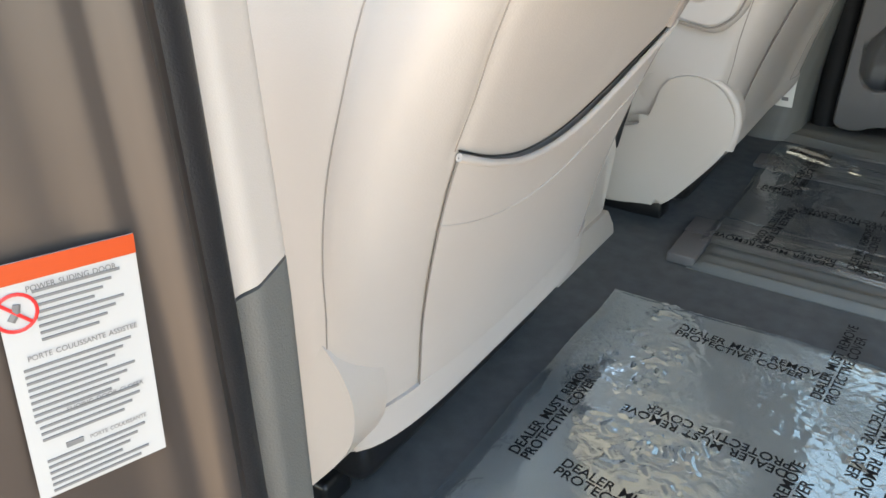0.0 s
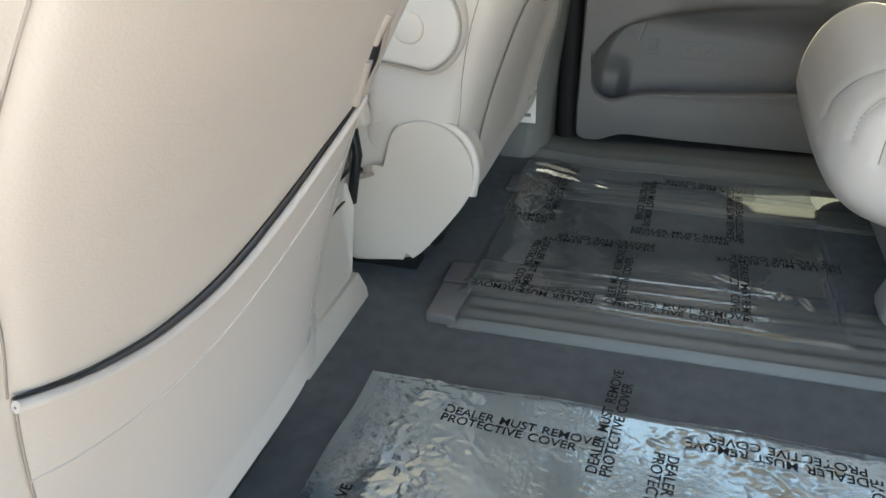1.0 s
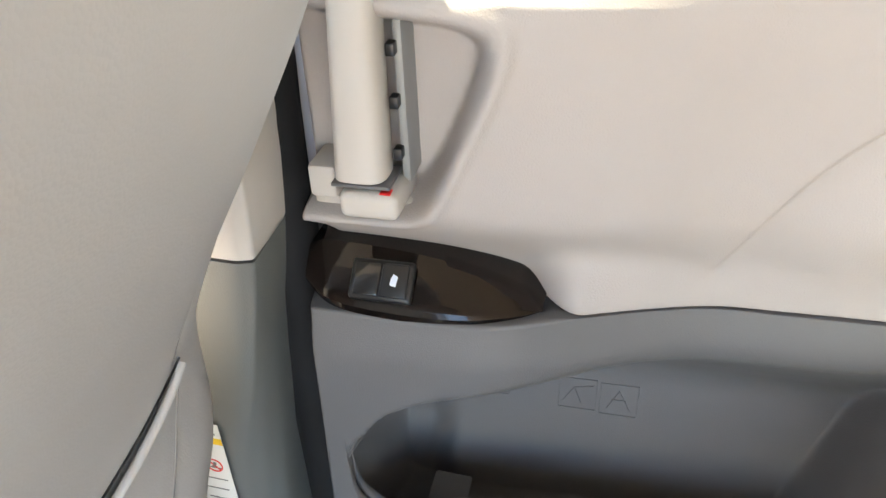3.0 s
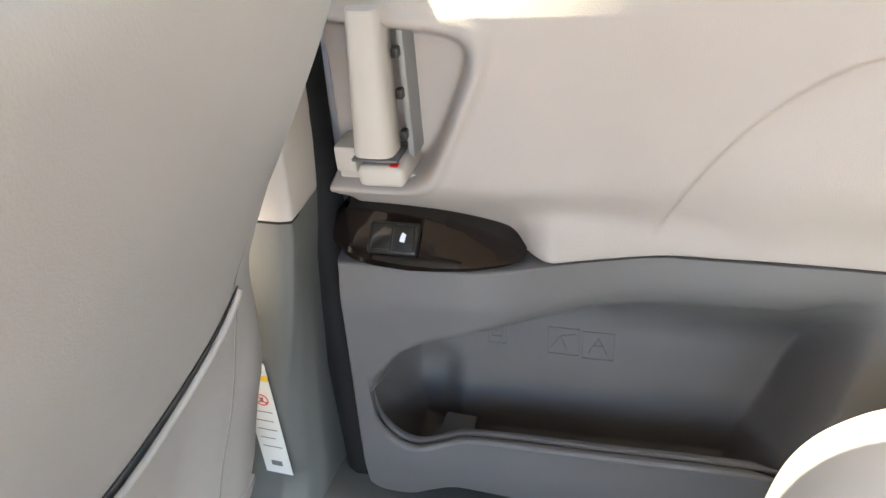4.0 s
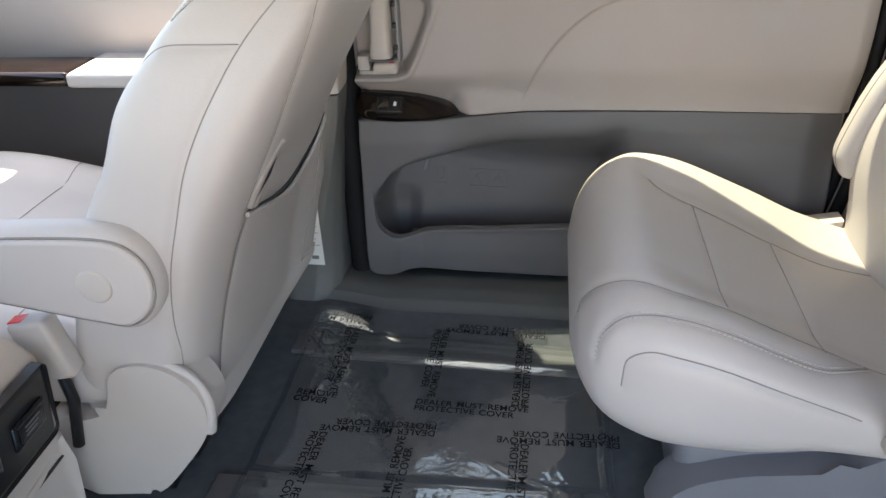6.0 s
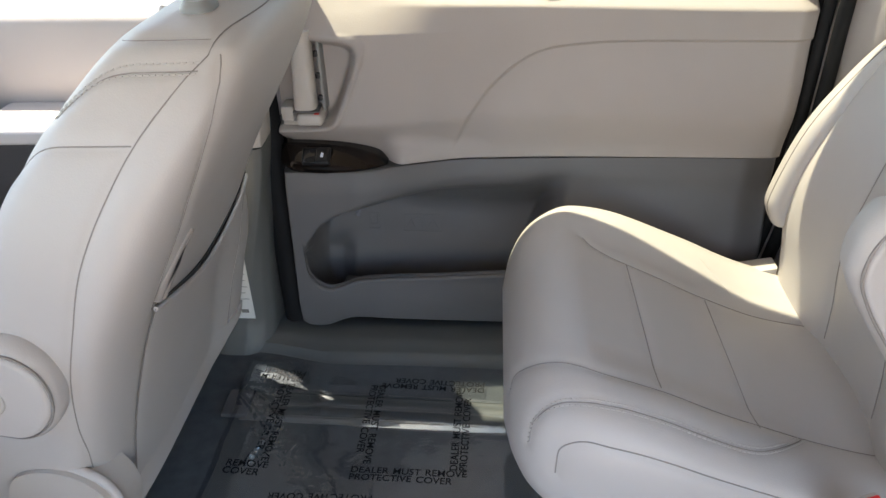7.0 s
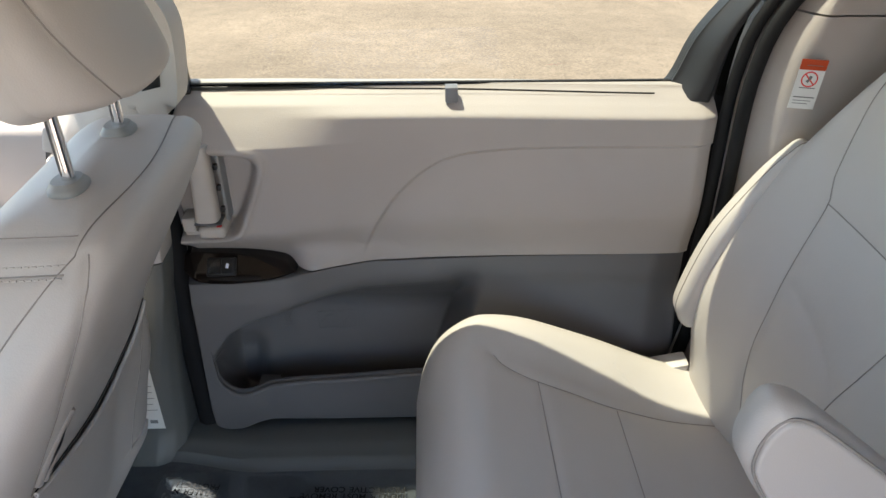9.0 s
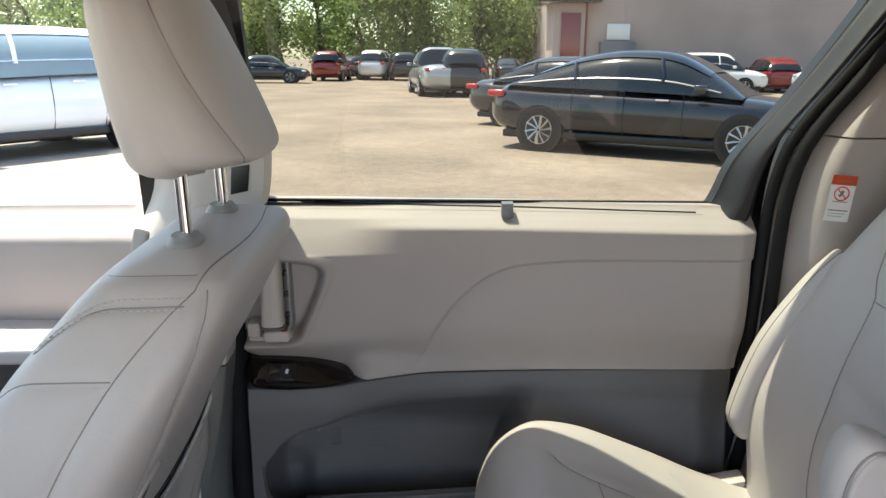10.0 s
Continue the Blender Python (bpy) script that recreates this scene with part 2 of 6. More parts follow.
def prism(outline, axis, a, b, bevel=0.004, seg=2):
    """An outline of (p, q) pushed from a to b along axis: x takes (y, z), y takes (x, z), z takes (x, y)."""
    def at(p, q, h):
        return {"x": (h, p, q), "y": (p, h, q), "z": (p, q, h)}[axis]
    bm = bmesh.new()
    lo = [bm.verts.new(at(p, q, a)) for p, q in outline]
    hi = [bm.verts.new(at(p, q, b)) for p, q in outline]
    n = len(outline)
    bm.faces.new(lo)
    bm.faces.new(hi)
    for i in range(n):
        bm.faces.new((lo[i], lo[(i + 1) % n], hi[(i + 1) % n], hi[i]))
    if bevel:
        rim = [e for e in bm.edges if (e.verts[0] in lo) == (e.verts[1] in lo)]
        bmesh.ops.bevel(bm, geom=rim, offset=bevel, segments=seg, affect="EDGES", profile=0.5)
    return bm


def pad(outline, y0, y1, r, n=7):
    """A cushion with a fully rounded rim: the outline in x and z, drawn in towards both faces."""
    m = len(outline)
    normals = []
    for k in range(m):
        ax, az = outline[k - 2]
        bx, bz = outline[(k + 2) % m]
        d = math.hypot(bx - ax, bz - az) or 1.0
        normals.append(((bz - az) / d, (ax - bx) / d))
    area = sum(outline[k - 1][0] * outline[k][1] - outline[k][0] * outline[k - 1][1] for k in range(m))
    flip = -1 if area > 0 else 1
    levels = [(y0 + r * (1 - math.cos(a)), r * (1 - math.sin(a))) for a in [math.pi / 2 * k / n for k in range(n + 1)]]
    levels += [(y1 - (y - y0), i) for y, i in reversed(levels)]
    last = len(levels) - 1

    def f(u, v):
        k = int(round(u * m)) % m
        y, i = levels[int(round(v * last))]
        return (outline[k][0] + flip * normals[k][0] * i, y, outline[k][1] + flip * normals[k][1] * i)
    return sheet(f, m, last, loop=True, cap=True)


def spline(points, n=8, closed=False):
    """Catmull-Rom through the points."""
    p = [Vector(q) for q in points]
    if closed:
        p = [p[-1]] + p + [p[0], p[1]]
    else:
        p = [p[0] * 2 - p[1]] + p + [p[-1] * 2 - p[-2]]
    out = []
    for i in range(1, len(p) - 2):
        a, b, c, d = p[i - 1:i + 3]
        for k in range(n):
            t = k / n
            out.append(0.5 * (2 * b + (c - a) * t + (2 * a - 5 * b + 4 * c - d) * t * t + (3 * b - a - 3 * c + d) * t ** 3))
    if not closed:
        out.append(p[-2])
    return out


def tube(points, radius, sides=8, bm=None, flat=1.0):
    """A round bar along the points; radius may be a function of 0..1."""
    bm = bm or bmesh.new()
    pts = [Vector(q) for q in points]
    rings = []
    up = Vector((0.13, 0.21, 0.97))
    for i, q in enumerate(pts):
        d = (pts[min(i + 1, len(pts) - 1)] - pts[max(i - 1, 0)]).normalized()
        s = d.cross(up)
        s = s.normalized() if s.length > 1e-4 else Vector((1, 0, 0))
        u = s.cross(d)
        r = radius(i / (len(pts) - 1)) if callable(radius) else radius
        rings.append([bm.verts.new(q + (s * math.cos(a) + u * math.sin(a) * flat) * r) for a in (2 * math.pi * k / sides for k in range(sides))])
    for a, b in zip(rings, rings[1:]):
        for k in range(sides):
            bm.faces.new((a[k], a[(k + 1) % sides], b[(k + 1) % sides], b[k]))
    bm.faces.new(rings[0])
    bm.faces.new(rings[-1])
    return bm


def lerp_table(table):
    xs, ys = [a for a, _ in table], [b for _, b in table]

    def f(x):
        if x <= xs[0]:
            return ys[0]
        if x >= xs[-1]:
            return ys[-1]
        i = next(k for k in range(len(xs) - 1) if x <= xs[k + 1])
        t = (x - xs[i]) / (xs[i + 1] - xs[i])

        def slope(k):
            a, b = max(k - 1, 0), min(k + 1, len(xs) - 1)
            return (ys[b] - ys[a]) / (xs[b] - xs[a])
        h = xs[i + 1] - xs[i]
        t2, t3 = t * t, t * t * t
        return ys[i] * (2 * t3 - 3 * t2 + 1) + slope(i) * h * (t3 - 2 * t2 + t) + ys[i + 1] * (3 * t2 - 2 * t3) + slope(i + 1) * h * (t3 - t2)
    return f


def spread(e, wide, deep):
    """Turns of a rounded-square ring (power e), evenly spread along its four flanks."""
    half = 0.5 ** (e / 2)
    quarter = [math.acos((half * k / wide) ** (1 / e)) for k in range(wide, 0, -1)]
    quarter += [math.pi / 2]
    first = [math.asin((half * k / deep) ** (1 / e)) for k in range(0, deep)]
    q = first + quarter[:-1]
    full = []
    for n in range(4):
        part_q = q if n % 2 == 0 else [math.pi / 2 - a for a in reversed(q + [math.pi / 2])][:-1]
        full += [n * math.pi / 2 + a for a in part_q]
    return [a / (2 * math.pi) for a in full]


def ringed(fn, turns, nv):
    """A capped, closed skin of fn over a list of turns."""
    n = len(turns)
    return sheet(lambda u, v: fn(turns[int(round(u * n)) % n], v), n, nv, loop=True, cap=True)


def draw_in(ob, depth=0.0022, width=0.0065):
    """Sinks an upholstered skin along the seams sewn to it, and the seams with it."""
    me = ob.data
    skin = kdtree.KDTree(len(me.vertices))
    normals = [v.normal.copy() for v in me.vertices]
    for i, v in enumerate(me.vertices):
        skin.insert(v.co, i)
    skin.balance()
    points = []
    for seam in [c for c in ob.children if c.name.startswith("seam") or c.name.startswith("stitching")]:
        sides = 6 if seam.name.startswith("seam") else 5
        vs = seam.data.vertices
        mids = []
        for k in range(0, len(vs) - sides + 1, sides):
            mids.append(sum((vs[k + j].co for j in range(sides)), Vector()) / sides)
        if sides == 6:
            for a, b in zip(mids, mids[1:]):
                n = max(1, int((b - a).length / 0.002))
                points += [a.lerp(b, j / n) for j in range(n)]
        for v in vs:
            co, i, d = skin.find(v.co)
            v.co = v.co - normals[i] * depth * (0.93 if sides == 6 else 0.30)
    lines = kdtree.KDTree(len(points))
    for i, q in enumerate(points):
        lines.insert(q, i)
    lines.balance()
    for v, n in zip(me.vertices, normals):
        co, i, d = lines.find(v.co)
        if d < 3 * width:
            v.co = v.co - n * (depth * math.exp(-(d / width) ** 2) + 0.5 * depth * math.exp(-(d / width * 0.55) ** 2) - 0.5 * depth * math.exp(-(0.55 * 3) ** 2)) / 1.5
    me.update()


def step(a, b, x):
    t = min(1.0, max(0.0, (x - a) / (b - a)))
    return t * t * (3 - 2 * t)


def power(v, e):
    return math.copysign(abs(v) ** e, v)


def dashes(points, radius, on=0.004, off=0.0025):
    """Stitches along a line of points."""
    bm = bmesh.new()
    pts = [Vector(q) for q in points]
    lens = [0.0]
    for a, b in zip(pts, pts[1:]):
        lens.append(lens[-1] + (b - a).length)

    def at(s):
        i = next((k for k in range(len(lens) - 1) if s <= lens[k + 1]), len(lens) - 2)
        return pts[i].lerp(pts[i + 1], (s - lens[i]) / max(1e-9, lens[i + 1] - lens[i]))
    s = 0.0
    while s + on < lens[-1]:
        tube([at(s), at(s + on / 2), at(s + on)], radius, 5, bm)
        s += on + off
    return bm


def words(text, size):
    """A flat mesh of lettering, its middle at the origin, and its width."""
    cu = bpy.data.curves.new("lettering", "FONT")
    cu.body, cu.size, cu.align_x, cu.align_y, cu.space_line = text, size, "LEFT", "CENTER", 0.85
    cu.offset, cu.space_word = size * 0.008, 1.35
    ob = new("lettering", cu)
    bpy.context.view_layer.update()
    me = bpy.data.meshes.new_from_object(ob.evaluated_get(bpy.context.evaluated_depsgraph_get()))
    mid = (max(v.co.x for v in me.vertices) + min(v.co.x for v in me.vertices)) / 2
    for v in me.vertices:
        v.co.x -= mid
    bpy.data.objects.remove(ob)
    bpy.data.curves.remove(cu)
    return me

# ---- the ground outside ----
GROUND = -0.41
bm = bmesh.new()
bmesh.ops.create_grid(bm, x_segments=60, y_segments=60, size=400)
for v in bm.verts:
    v.co.z = GROUND + (0.0 if v.co.xy.length < 60 else 0.3 * noise.noise(v.co * 0.01))
solo("ground", bm, M_GROUND, "sun-bleached sandy asphalt parking lot", "ground", "structure")

# ---- the van's shell ----
solo("floor", box(-1.5, 2.3, 0.36, 2.10, -0.06, 0.0, 0), M_CARPET, "dark grey carpeted van floor", "floor", "structure")
solo("underbody", box(-1.5, 2.3, 0.30, 2.12, -0.22, -0.064, 0.01), M_BLACK, "black underside of the van floor", "underbody", "structure")
solo("ceiling", box(-1.0, 2.3, 0.40, 1.99, 1.17, 1.20, 0.01), M_FABRIC, "pale cloth headliner of the van", "ceiling", "structure")
solo("roof", box(-1.05, 2.35, 0.38, 2.02, 1.204, 1.24, 0.02), M_PAINT, "bronze painted steel van roof", "roof", "structure")
# unseen rear wall; its dark grey is chosen to cut light from behind
solo("wall_rear", box(2.3, 2.36, 0.34, 2.10, -0.06, 1.22, 0.01), M_GREY, "unseen rear wall of the van, dark to cut bounce light", "wall", "structure")
solo("wall_front", box(-1.56, -1.5, 0.34, 2.10, -0.2, 0.72, 0.01), M_GREY, "dark grey firewall below the windscreen", "wall", "structure")
bm = sheet(lambda u, v: (-1.52 + 0.52 * v, 0.38 + 1.66 * u, 0.74 + 0.46 * v), 8, 6)
solo("windscreen", bm, M_FRONT, "clear sloping glass windscreen", "windscreen", "structure")
bm = sheet(lambda u, v: (-1.5 + 0.45 * u, 0.4 + 1.62 * v, 0.60 + 0.14 * math.sin(u * 2.4) + 0.03 * math.cos(v * 9)), 10, 10, thick=(0, 0, -0.3))
solo("dashboard", bm, M_GREY, "dark grey moulded dashboard", "dashboard")

# near side: front door, door jamb pillar and rear quarter
near = thing("driver_door", "closed driver door with beige trim", "car door")
part("panel", box(-1.45, -0.52, 0.30, 0.40, -0.10, 0.66, 0.02), M_TRIM, near)
part("window_pane", box(-1.2, -0.52, 0.335, 0.339, 0.66, 1.17, 0), M_FRONT, near, "clear side glass")
# unseen panel, dark grey like the rear wall to weaken the bounce
quarter = thing("near_quarter_trim", "unseen rear side trim, dark to cut bounce light, with tinted glass", "side trim", "", "structure")
part("panel", box(0.95, 2.3, 0.28, 0.40, -0.10, 0.68, 0.02), M_GREY, quarter)
part("window_pane", box(0.95, 2.2, 0.335, 0.339, 0.68, 1.17, 0), M_TINT, quarter, "tinted side glass")
part("post", box(0.86, 0.95, 0.28, 0.42, -0.10, 1.2, 0.02), M_TRIM, quarter)

# the near pillar with its painted jamb, seal and trim; all lean a little towards the front as they rise


def lean(z):
    return -0.17 * max(0.0, z - 0.36)


SHIFT = Matrix.Translation((-0.289, 0.343, 0.432)) @ Euler((0, 0, radians(5.4))).to_matrix().to_4x4() @ Matrix.Diagonal((1.08, 1.08, 1.08, 1)) @ Matrix.Translation((0.415, -0.438, -0.372))
pillar = thing("near_pillar", "bronze painted door jamb with black seal and two-tone inner trim", "pillar", "", "structure")


def jamb(u, v):
    z = -0.30 + 1.5 * v
    y = 0.15 + 0.264 * u
    dent = 0.004 * step(0.30, 0.60, u) * (1 - step(0.80, 0.90, u))
    roll = 0.010 * step(0.25, 0.0, u) ** 2
    bead = 0.010 * math.sin(math.pi * step(0.885, 1.0, u))
    return (-0.402 + 0.30 * min(0.0, y - 0.377) - roll * 2.2 - dent + bead + lean(z) * 0.3, y + 0.035 * (z - 0.5), z)


part("jamb", sheet(jamb, 60, 24, thick=(-0.09, 0, 0)), M_PAINT, pillar, "bronze metallic painted steel jamb")
zz = [-0.1 + 0.05 * k for k in range(27)]
path = [(-0.419 + lean(z) * 0.3, 0.4250 + 0.002 * math.sin(z * 14) + 0.035 * (z - 0.5), z) for z in zz]
part("seal", tube([(x + 0.004, y - 0.006, z) for x, y, z in path], 0.0150, 14), M_DARK, pillar, "black rubber door seal")
path = [(p[0] - 0.008, p[1] + 0.008, p[2]) for p in path]
part("seal_lip", tube(path, 0.004, 8), M_RUBBER, pillar)


def inner_trim(z0, z1):
    def f(u, v):
        z = z0 + (z1 - z0) * v
        y = 0.4345 + 0.040 * u
        x = -0.412 - 0.016 * step(0.75, 1.0, u) ** 1.5 + 0.006 * step(0.0, 0.3, u)
        return (x + lean(z) * 0.3, y + 0.035 * (z - 0.5), z + 0.012 * u)
    return sheet(f, 16, 20, thick=(-0.10, 0, 0))


part("lower_trim", inner_trim(-0.02, 0.3725), M_POST, pillar, "mid grey plastic trim")
part("upper_trim", inner_trim(0.3745, 1.18), M_PLASTIC, pillar, "light beige plastic trim")

pillar.matrix_world = SHIFT

# ---- far side: B pillar, front door, quarter trim ----


PILLAR_EDGE = lerp_table([(0.0, -0.312), (0.16, -0.294), (0.32, -0.254), (0.44, -0.232), (0.62, -0.226), (1.2, -0.226)])


def far_pillar_section(u, z):
    up = step(0.62, 0.78, z)
    bk = 0.055 * up + 0.030 * step(0.12, 0.42, z)
    edge = PILLAR_EDGE(z) + 0.045 * up
    rear = max(edge + 0.006, -0.238 - 0.006 * step(0.3, 0.0, z) + 0.05 * up)
    bk += 0.024 * step(0.44, 0.50, z)
    edge -= 0.055 * step(0.80, 0.89, z)
    rear -= 0.055 * step(0.80, 0.89, z)
    pts = [(-0.47 + bk, 2.03), (-0.41 + bk, 1.960), (edge - 0.062, 1.928), (edge - 0.012, 1.926), (edge, 1.930), (edge + 0.3 * (rear - edge), 1.942), (edge + 0.55 * (rear - edge), 1.962), (edge + 0.6 * (rear - edge), 2.06)]
    s = u * (len(pts) - 1)
    i = min(int(s), len(pts) - 2)
    t = s - i
    a, b = pts[i], pts[i + 1]
    flare = 0.03 * step(0.06, 0.0, z)
    fwd = -0.085 * max(0.0, z - 0.72)
    return (a[0] + (b[0] - a[0]) * t + fwd, a[1] + (b[1] - a[1]) * t - flare - 0.09 * max(0, z - 0.74), z)


far_pillar = thing("far_pillar", "two-tone pillar trim, grey below and beige above, with a label", "pillar", "", "structure")
part("lower_trim", sheet(lambda u, v: far_pillar_section(u, 0.0 + v * (0.434 + 0.010 * step(0.55, 0.95, u))), 36, 30, thick=(0, 0.05, 0)), M_POST, far_pillar, "dark grey plastic trim")
part("upper_trim", sheet(lambda u, v: far_pillar_section(u, (0.437 + 0.010 * step(0.55, 0.95, u)) * (1 - v) + 1.18 * v), 36, 40, thick=(0, 0.05, 0)), M_PLASTIC, far_pillar, "light beige plastic trim")
part("seal", tube([(-0.240 + (0.05 * step(0.62, 0.78, z) - 0.085 * max(0, z - 0.72)), 2.006 + 0.04 * step(0.5, 0.8, z), z) for z in [0.0 + 0.04 * k for k in range(30)]], lambda t: 0.026 - 0.019 * step(0.52, 0.60, t), 10), M_RUBBER, far_pillar, "black rubber seal")

cover = part("belt_cover", prism([(q.x, q.y) for q in spline([(-0.212, 0.716, 0), (-0.196, 0.708, 0), (-0.165, 0.706, 0), (-0.146, 0.716, 0), (-0.137, 0.742, 0), (-0.131, 0.79, 0), (-0.130, 0.83, 0), (-0.139, 0.862, 0), (-0.158, 0.885, 0), (-0.190, 0.895, 0), (-0.222, 0.88, 0), (-0.232, 0.84, 0), (-0.228, 0.77, 0)], 5, True)], "y", 1.902, 1.96, 0.014, 5), M_PLASTIC, far_pillar, "rounded pale belt guide cover", 70)
tongue = part("belt_tongue", turned(box(-0.013, 0.013, -0.006, 0.006, -0.020, 0.020, 0.005, 3), pose(-0.352, 1.932, 0.660, 0, 16, 0)), M_PLASTIC, far_pillar, "pale seat belt tongue grip")
part("tongue_plate", turned(box(-0.009, 0.009, -0.0015, 0.0015, -0.042, -0.018, 0.001), pose(-0.352, 1.932, 0.660, 0, 16, 0)), M_CHROME, tongue, "steel latch plate")
part("belt_slot", prism([(-0.188, 0.742), (-0.160, 0.748), (-0.154, 0.790), (-0.183, 0.786)], "y", 1.899, 1.910, 0.003), M_BLACK, cover, "black belt slot")

fdoor = thing("passenger_door", "closed front passenger door with beige upper trim and lit armrest", "car door")


def fpanel(z0, z1):
    def f(u, v):
        x = -1.45 + 1.05 * u
        z = z0 + (z1 - z0) * v
        y = 2.03 + 0.02 * math.sin(u * 3) - 0.02 * step(0.4, 0.55, z) + 0.05 * step(0.635, 0.69, z)
        return (x, y, z)
    return sheet(f, 40, 20, thick=(0, 0.05, 0))


part("lower_panel", fpanel(-0.02, 0.448), M_GREY, fdoor, "dark grey lower trim")
part("upper_panel", fpanel(0.452, 0.692), M_TRIM, fdoor, "pale beige upper trim")
part("armrest", box(-0.735, -0.42, 1.89, 2.04, 0.459, 0.486, 0.008, 4), M_LEATHER, fdoor, "padded beige armrest")
part("wood_strip", box(-1.25, -0.738, 1.905, 2.02, 0.456, 0.484, 0.010, 3), M_WOOD, fdoor, "glossy dark wood strip")
part("window_pane", sheet(lambda u, v: (-1.25 + 0.90 * u, 2.075 - 0.05 * v, 0.67 + 0.48 * v), 6, 6), M_CLEAR, fdoor, "clear side glass").visible_shadow = False
part("outer_skin", box(-1.45, -0.40, 2.10, 2.14, -0.25, 0.68, 0.015), M_PAINT, fdoor)
# frame set low and post added, out of view, to shade the pillar
part("window_frame", box(-1.3, -0.30, 1.985, 2.06, 1.085, 1.19, 0.01), M_BLACK, fdoor)
part("window_post", box(-0.368, -0.320, 1.995, 2.062, 0.66, 1.15, 0.006), M_BLACK, fdoor, "added black post keeping sun off the pillar")

rquarter = thing("rear_quarter_trim", "light beige rear side trim panel with a warning label", "side trim", "", "structure")


edge_x = lerp_table([(-0.05, 0.60), (0.115, 0.640), (0.24, 0.667), (0.37, 0.682), (0.51, 0.690), (0.65, 0.694), (0.714, 0.700), (0.781, 0.716), (0.832, 0.744), (0.891, 0.790), (0.957, 0.840), (1.15, 0.985)])


def quarter_face(z0, z1):
    def f(u, v):
        z = z0 + (z1 - z0) * v
        e = edge_x(z) + 0.022
        w = u * u
        x = e + w * 1.5
        y = 1.995 - 0.075 * step(0, 0.055, x - e) - 0.03 * step(0.05, 0.3, x - e) + 0.04 * step(0.6, 1.1, z)
        return (x, y, z)
    return sheet(f, 60, 40, thick=(0, 0.05, 0))


part("lower_panel", quarter_face(-0.02, 0.8085), M_TRIM, rquarter)
part("upper_panel", quarter_face(0.8115, 1.18), M_TRIM, rquarter)
part("outer_skin", prism([(0.74, -0.25), (2.35, -0.25), (2.35, 1.2), (1.06, 1.2), (0.96, 1.0), (0.87, 0.86), (0.78, 0.72), (0.74, 0.6)], "y", 2.10, 2.15, 0.01), M_PAINT, rquarter)

zs = [-0.02 + 0.03 * k for k in range(40)]
seals = thing("rear_door_seal", "twin black rubber door seal strips", "door seal", "", "structure")
part("strip", tube([(edge_x(z) + 0.010, 1.995, z) for z in zs], 0.010, 10), M_RUBBER, seals)
part("strip", tube([(edge_x(z) + 0.027, 1.972, z) for z in zs], 0.0115, 10), M_RUBBER, seals)

# ---- the sliding door ----
door = thing("sliding_door", "closed sliding door with beige upper and dark grey lower trim", "car door")
X0, X1 = -0.225, 0.70
ARC = lerp_table([(0.086, 0.375), (0.094, 0.387), (0.128, 0.461), (0.176, 0.525), (0.240, 0.572), (0.326, 0.588), (0.449, 0.593), (0.69, 0.593)])


def split_z(x):
    return 0.377 - 0.005 * step(-0.02, 0.09, x) + 0.005 * step(0.1, 0.6, x)


def left_x(z):
    return -0.212 - 0.028 * step(0.43, 0.0, z) ** 1.0 + 0.030 * step(0.60, 0.70, z)


def quad_dist(x, z):
    """Signed distance into the handle recess, positive inside."""
    d = 1.0
    for (ax, az), (bx, bz) in (((-0.26, 0.447), (-0.118, 0.446)), ((-0.112, 0.446), (-0.046, 0.598)), ((-0.046, 0.596), (-0.26, 0.608))):
        ex, ez = bx - ax, bz - az
        n = math.hypot(ex, ez)
        q = ((x - ax) * -ez + (z - az) * ex) / n
        d = -0.012 * math.log(math.exp(-d / 0.012) + math.exp(-q / 0.012)) if abs(d - q) < 0.2 else min(d, q)
    return d


def belt(x):
    """Height of the window's lower edge, falling a little to the rear."""
    return 0.6926 - 0.0234 * x


def upper_y(x, z):
    z -= (belt(x) - 0.680) * step(0.56, 0.65, z)
    bulge = step(0.16, -0.06, x)
    y = 2.022 - 0.018 * step(0.385, 0.47, z) - 0.022 * step(0.2, 0.66, x)
    y -= 0.028 * bulge * step(0.39, 0.46, z)
    y += min(0.062, max(0.0, z - 0.606) * 0.95) * bulge
    y += 0.026 * step(0.640, 0.663, z) * (1 - bulge) + 0.034 * step(0.655, 0.682, z)
    if x > 0.087:
        a = ARC(x)
        slope = (ARC(x + 0.004) - ARC(x - 0.004)) / 0.008
        d = (a - z) / math.sqrt(1 + slope * slope)
        y += 0.007 * step(-0.002, 0.004, d) - 0.007 * step(0.004, 0.09, d)
    y += 0.014 * step(0.66, 0.70, x)
    y -= max(0.0, y - column_y(x, 0.376) - 0.001) * step(0.440, 0.380, z) * step(0.22, 0.12, x) * step(-0.045, 0.012, x)
    q = quad_dist(x, z)
    y += 0.046 * step(0.0, 0.016, q) - 0.0035 * step(-0.011, -0.004, q) * (1 - step(-0.003, 0.003, q))
    y += 0.022 * step(-0.190, -0.212, x) * step(0.44, 0.40, z)
    return y


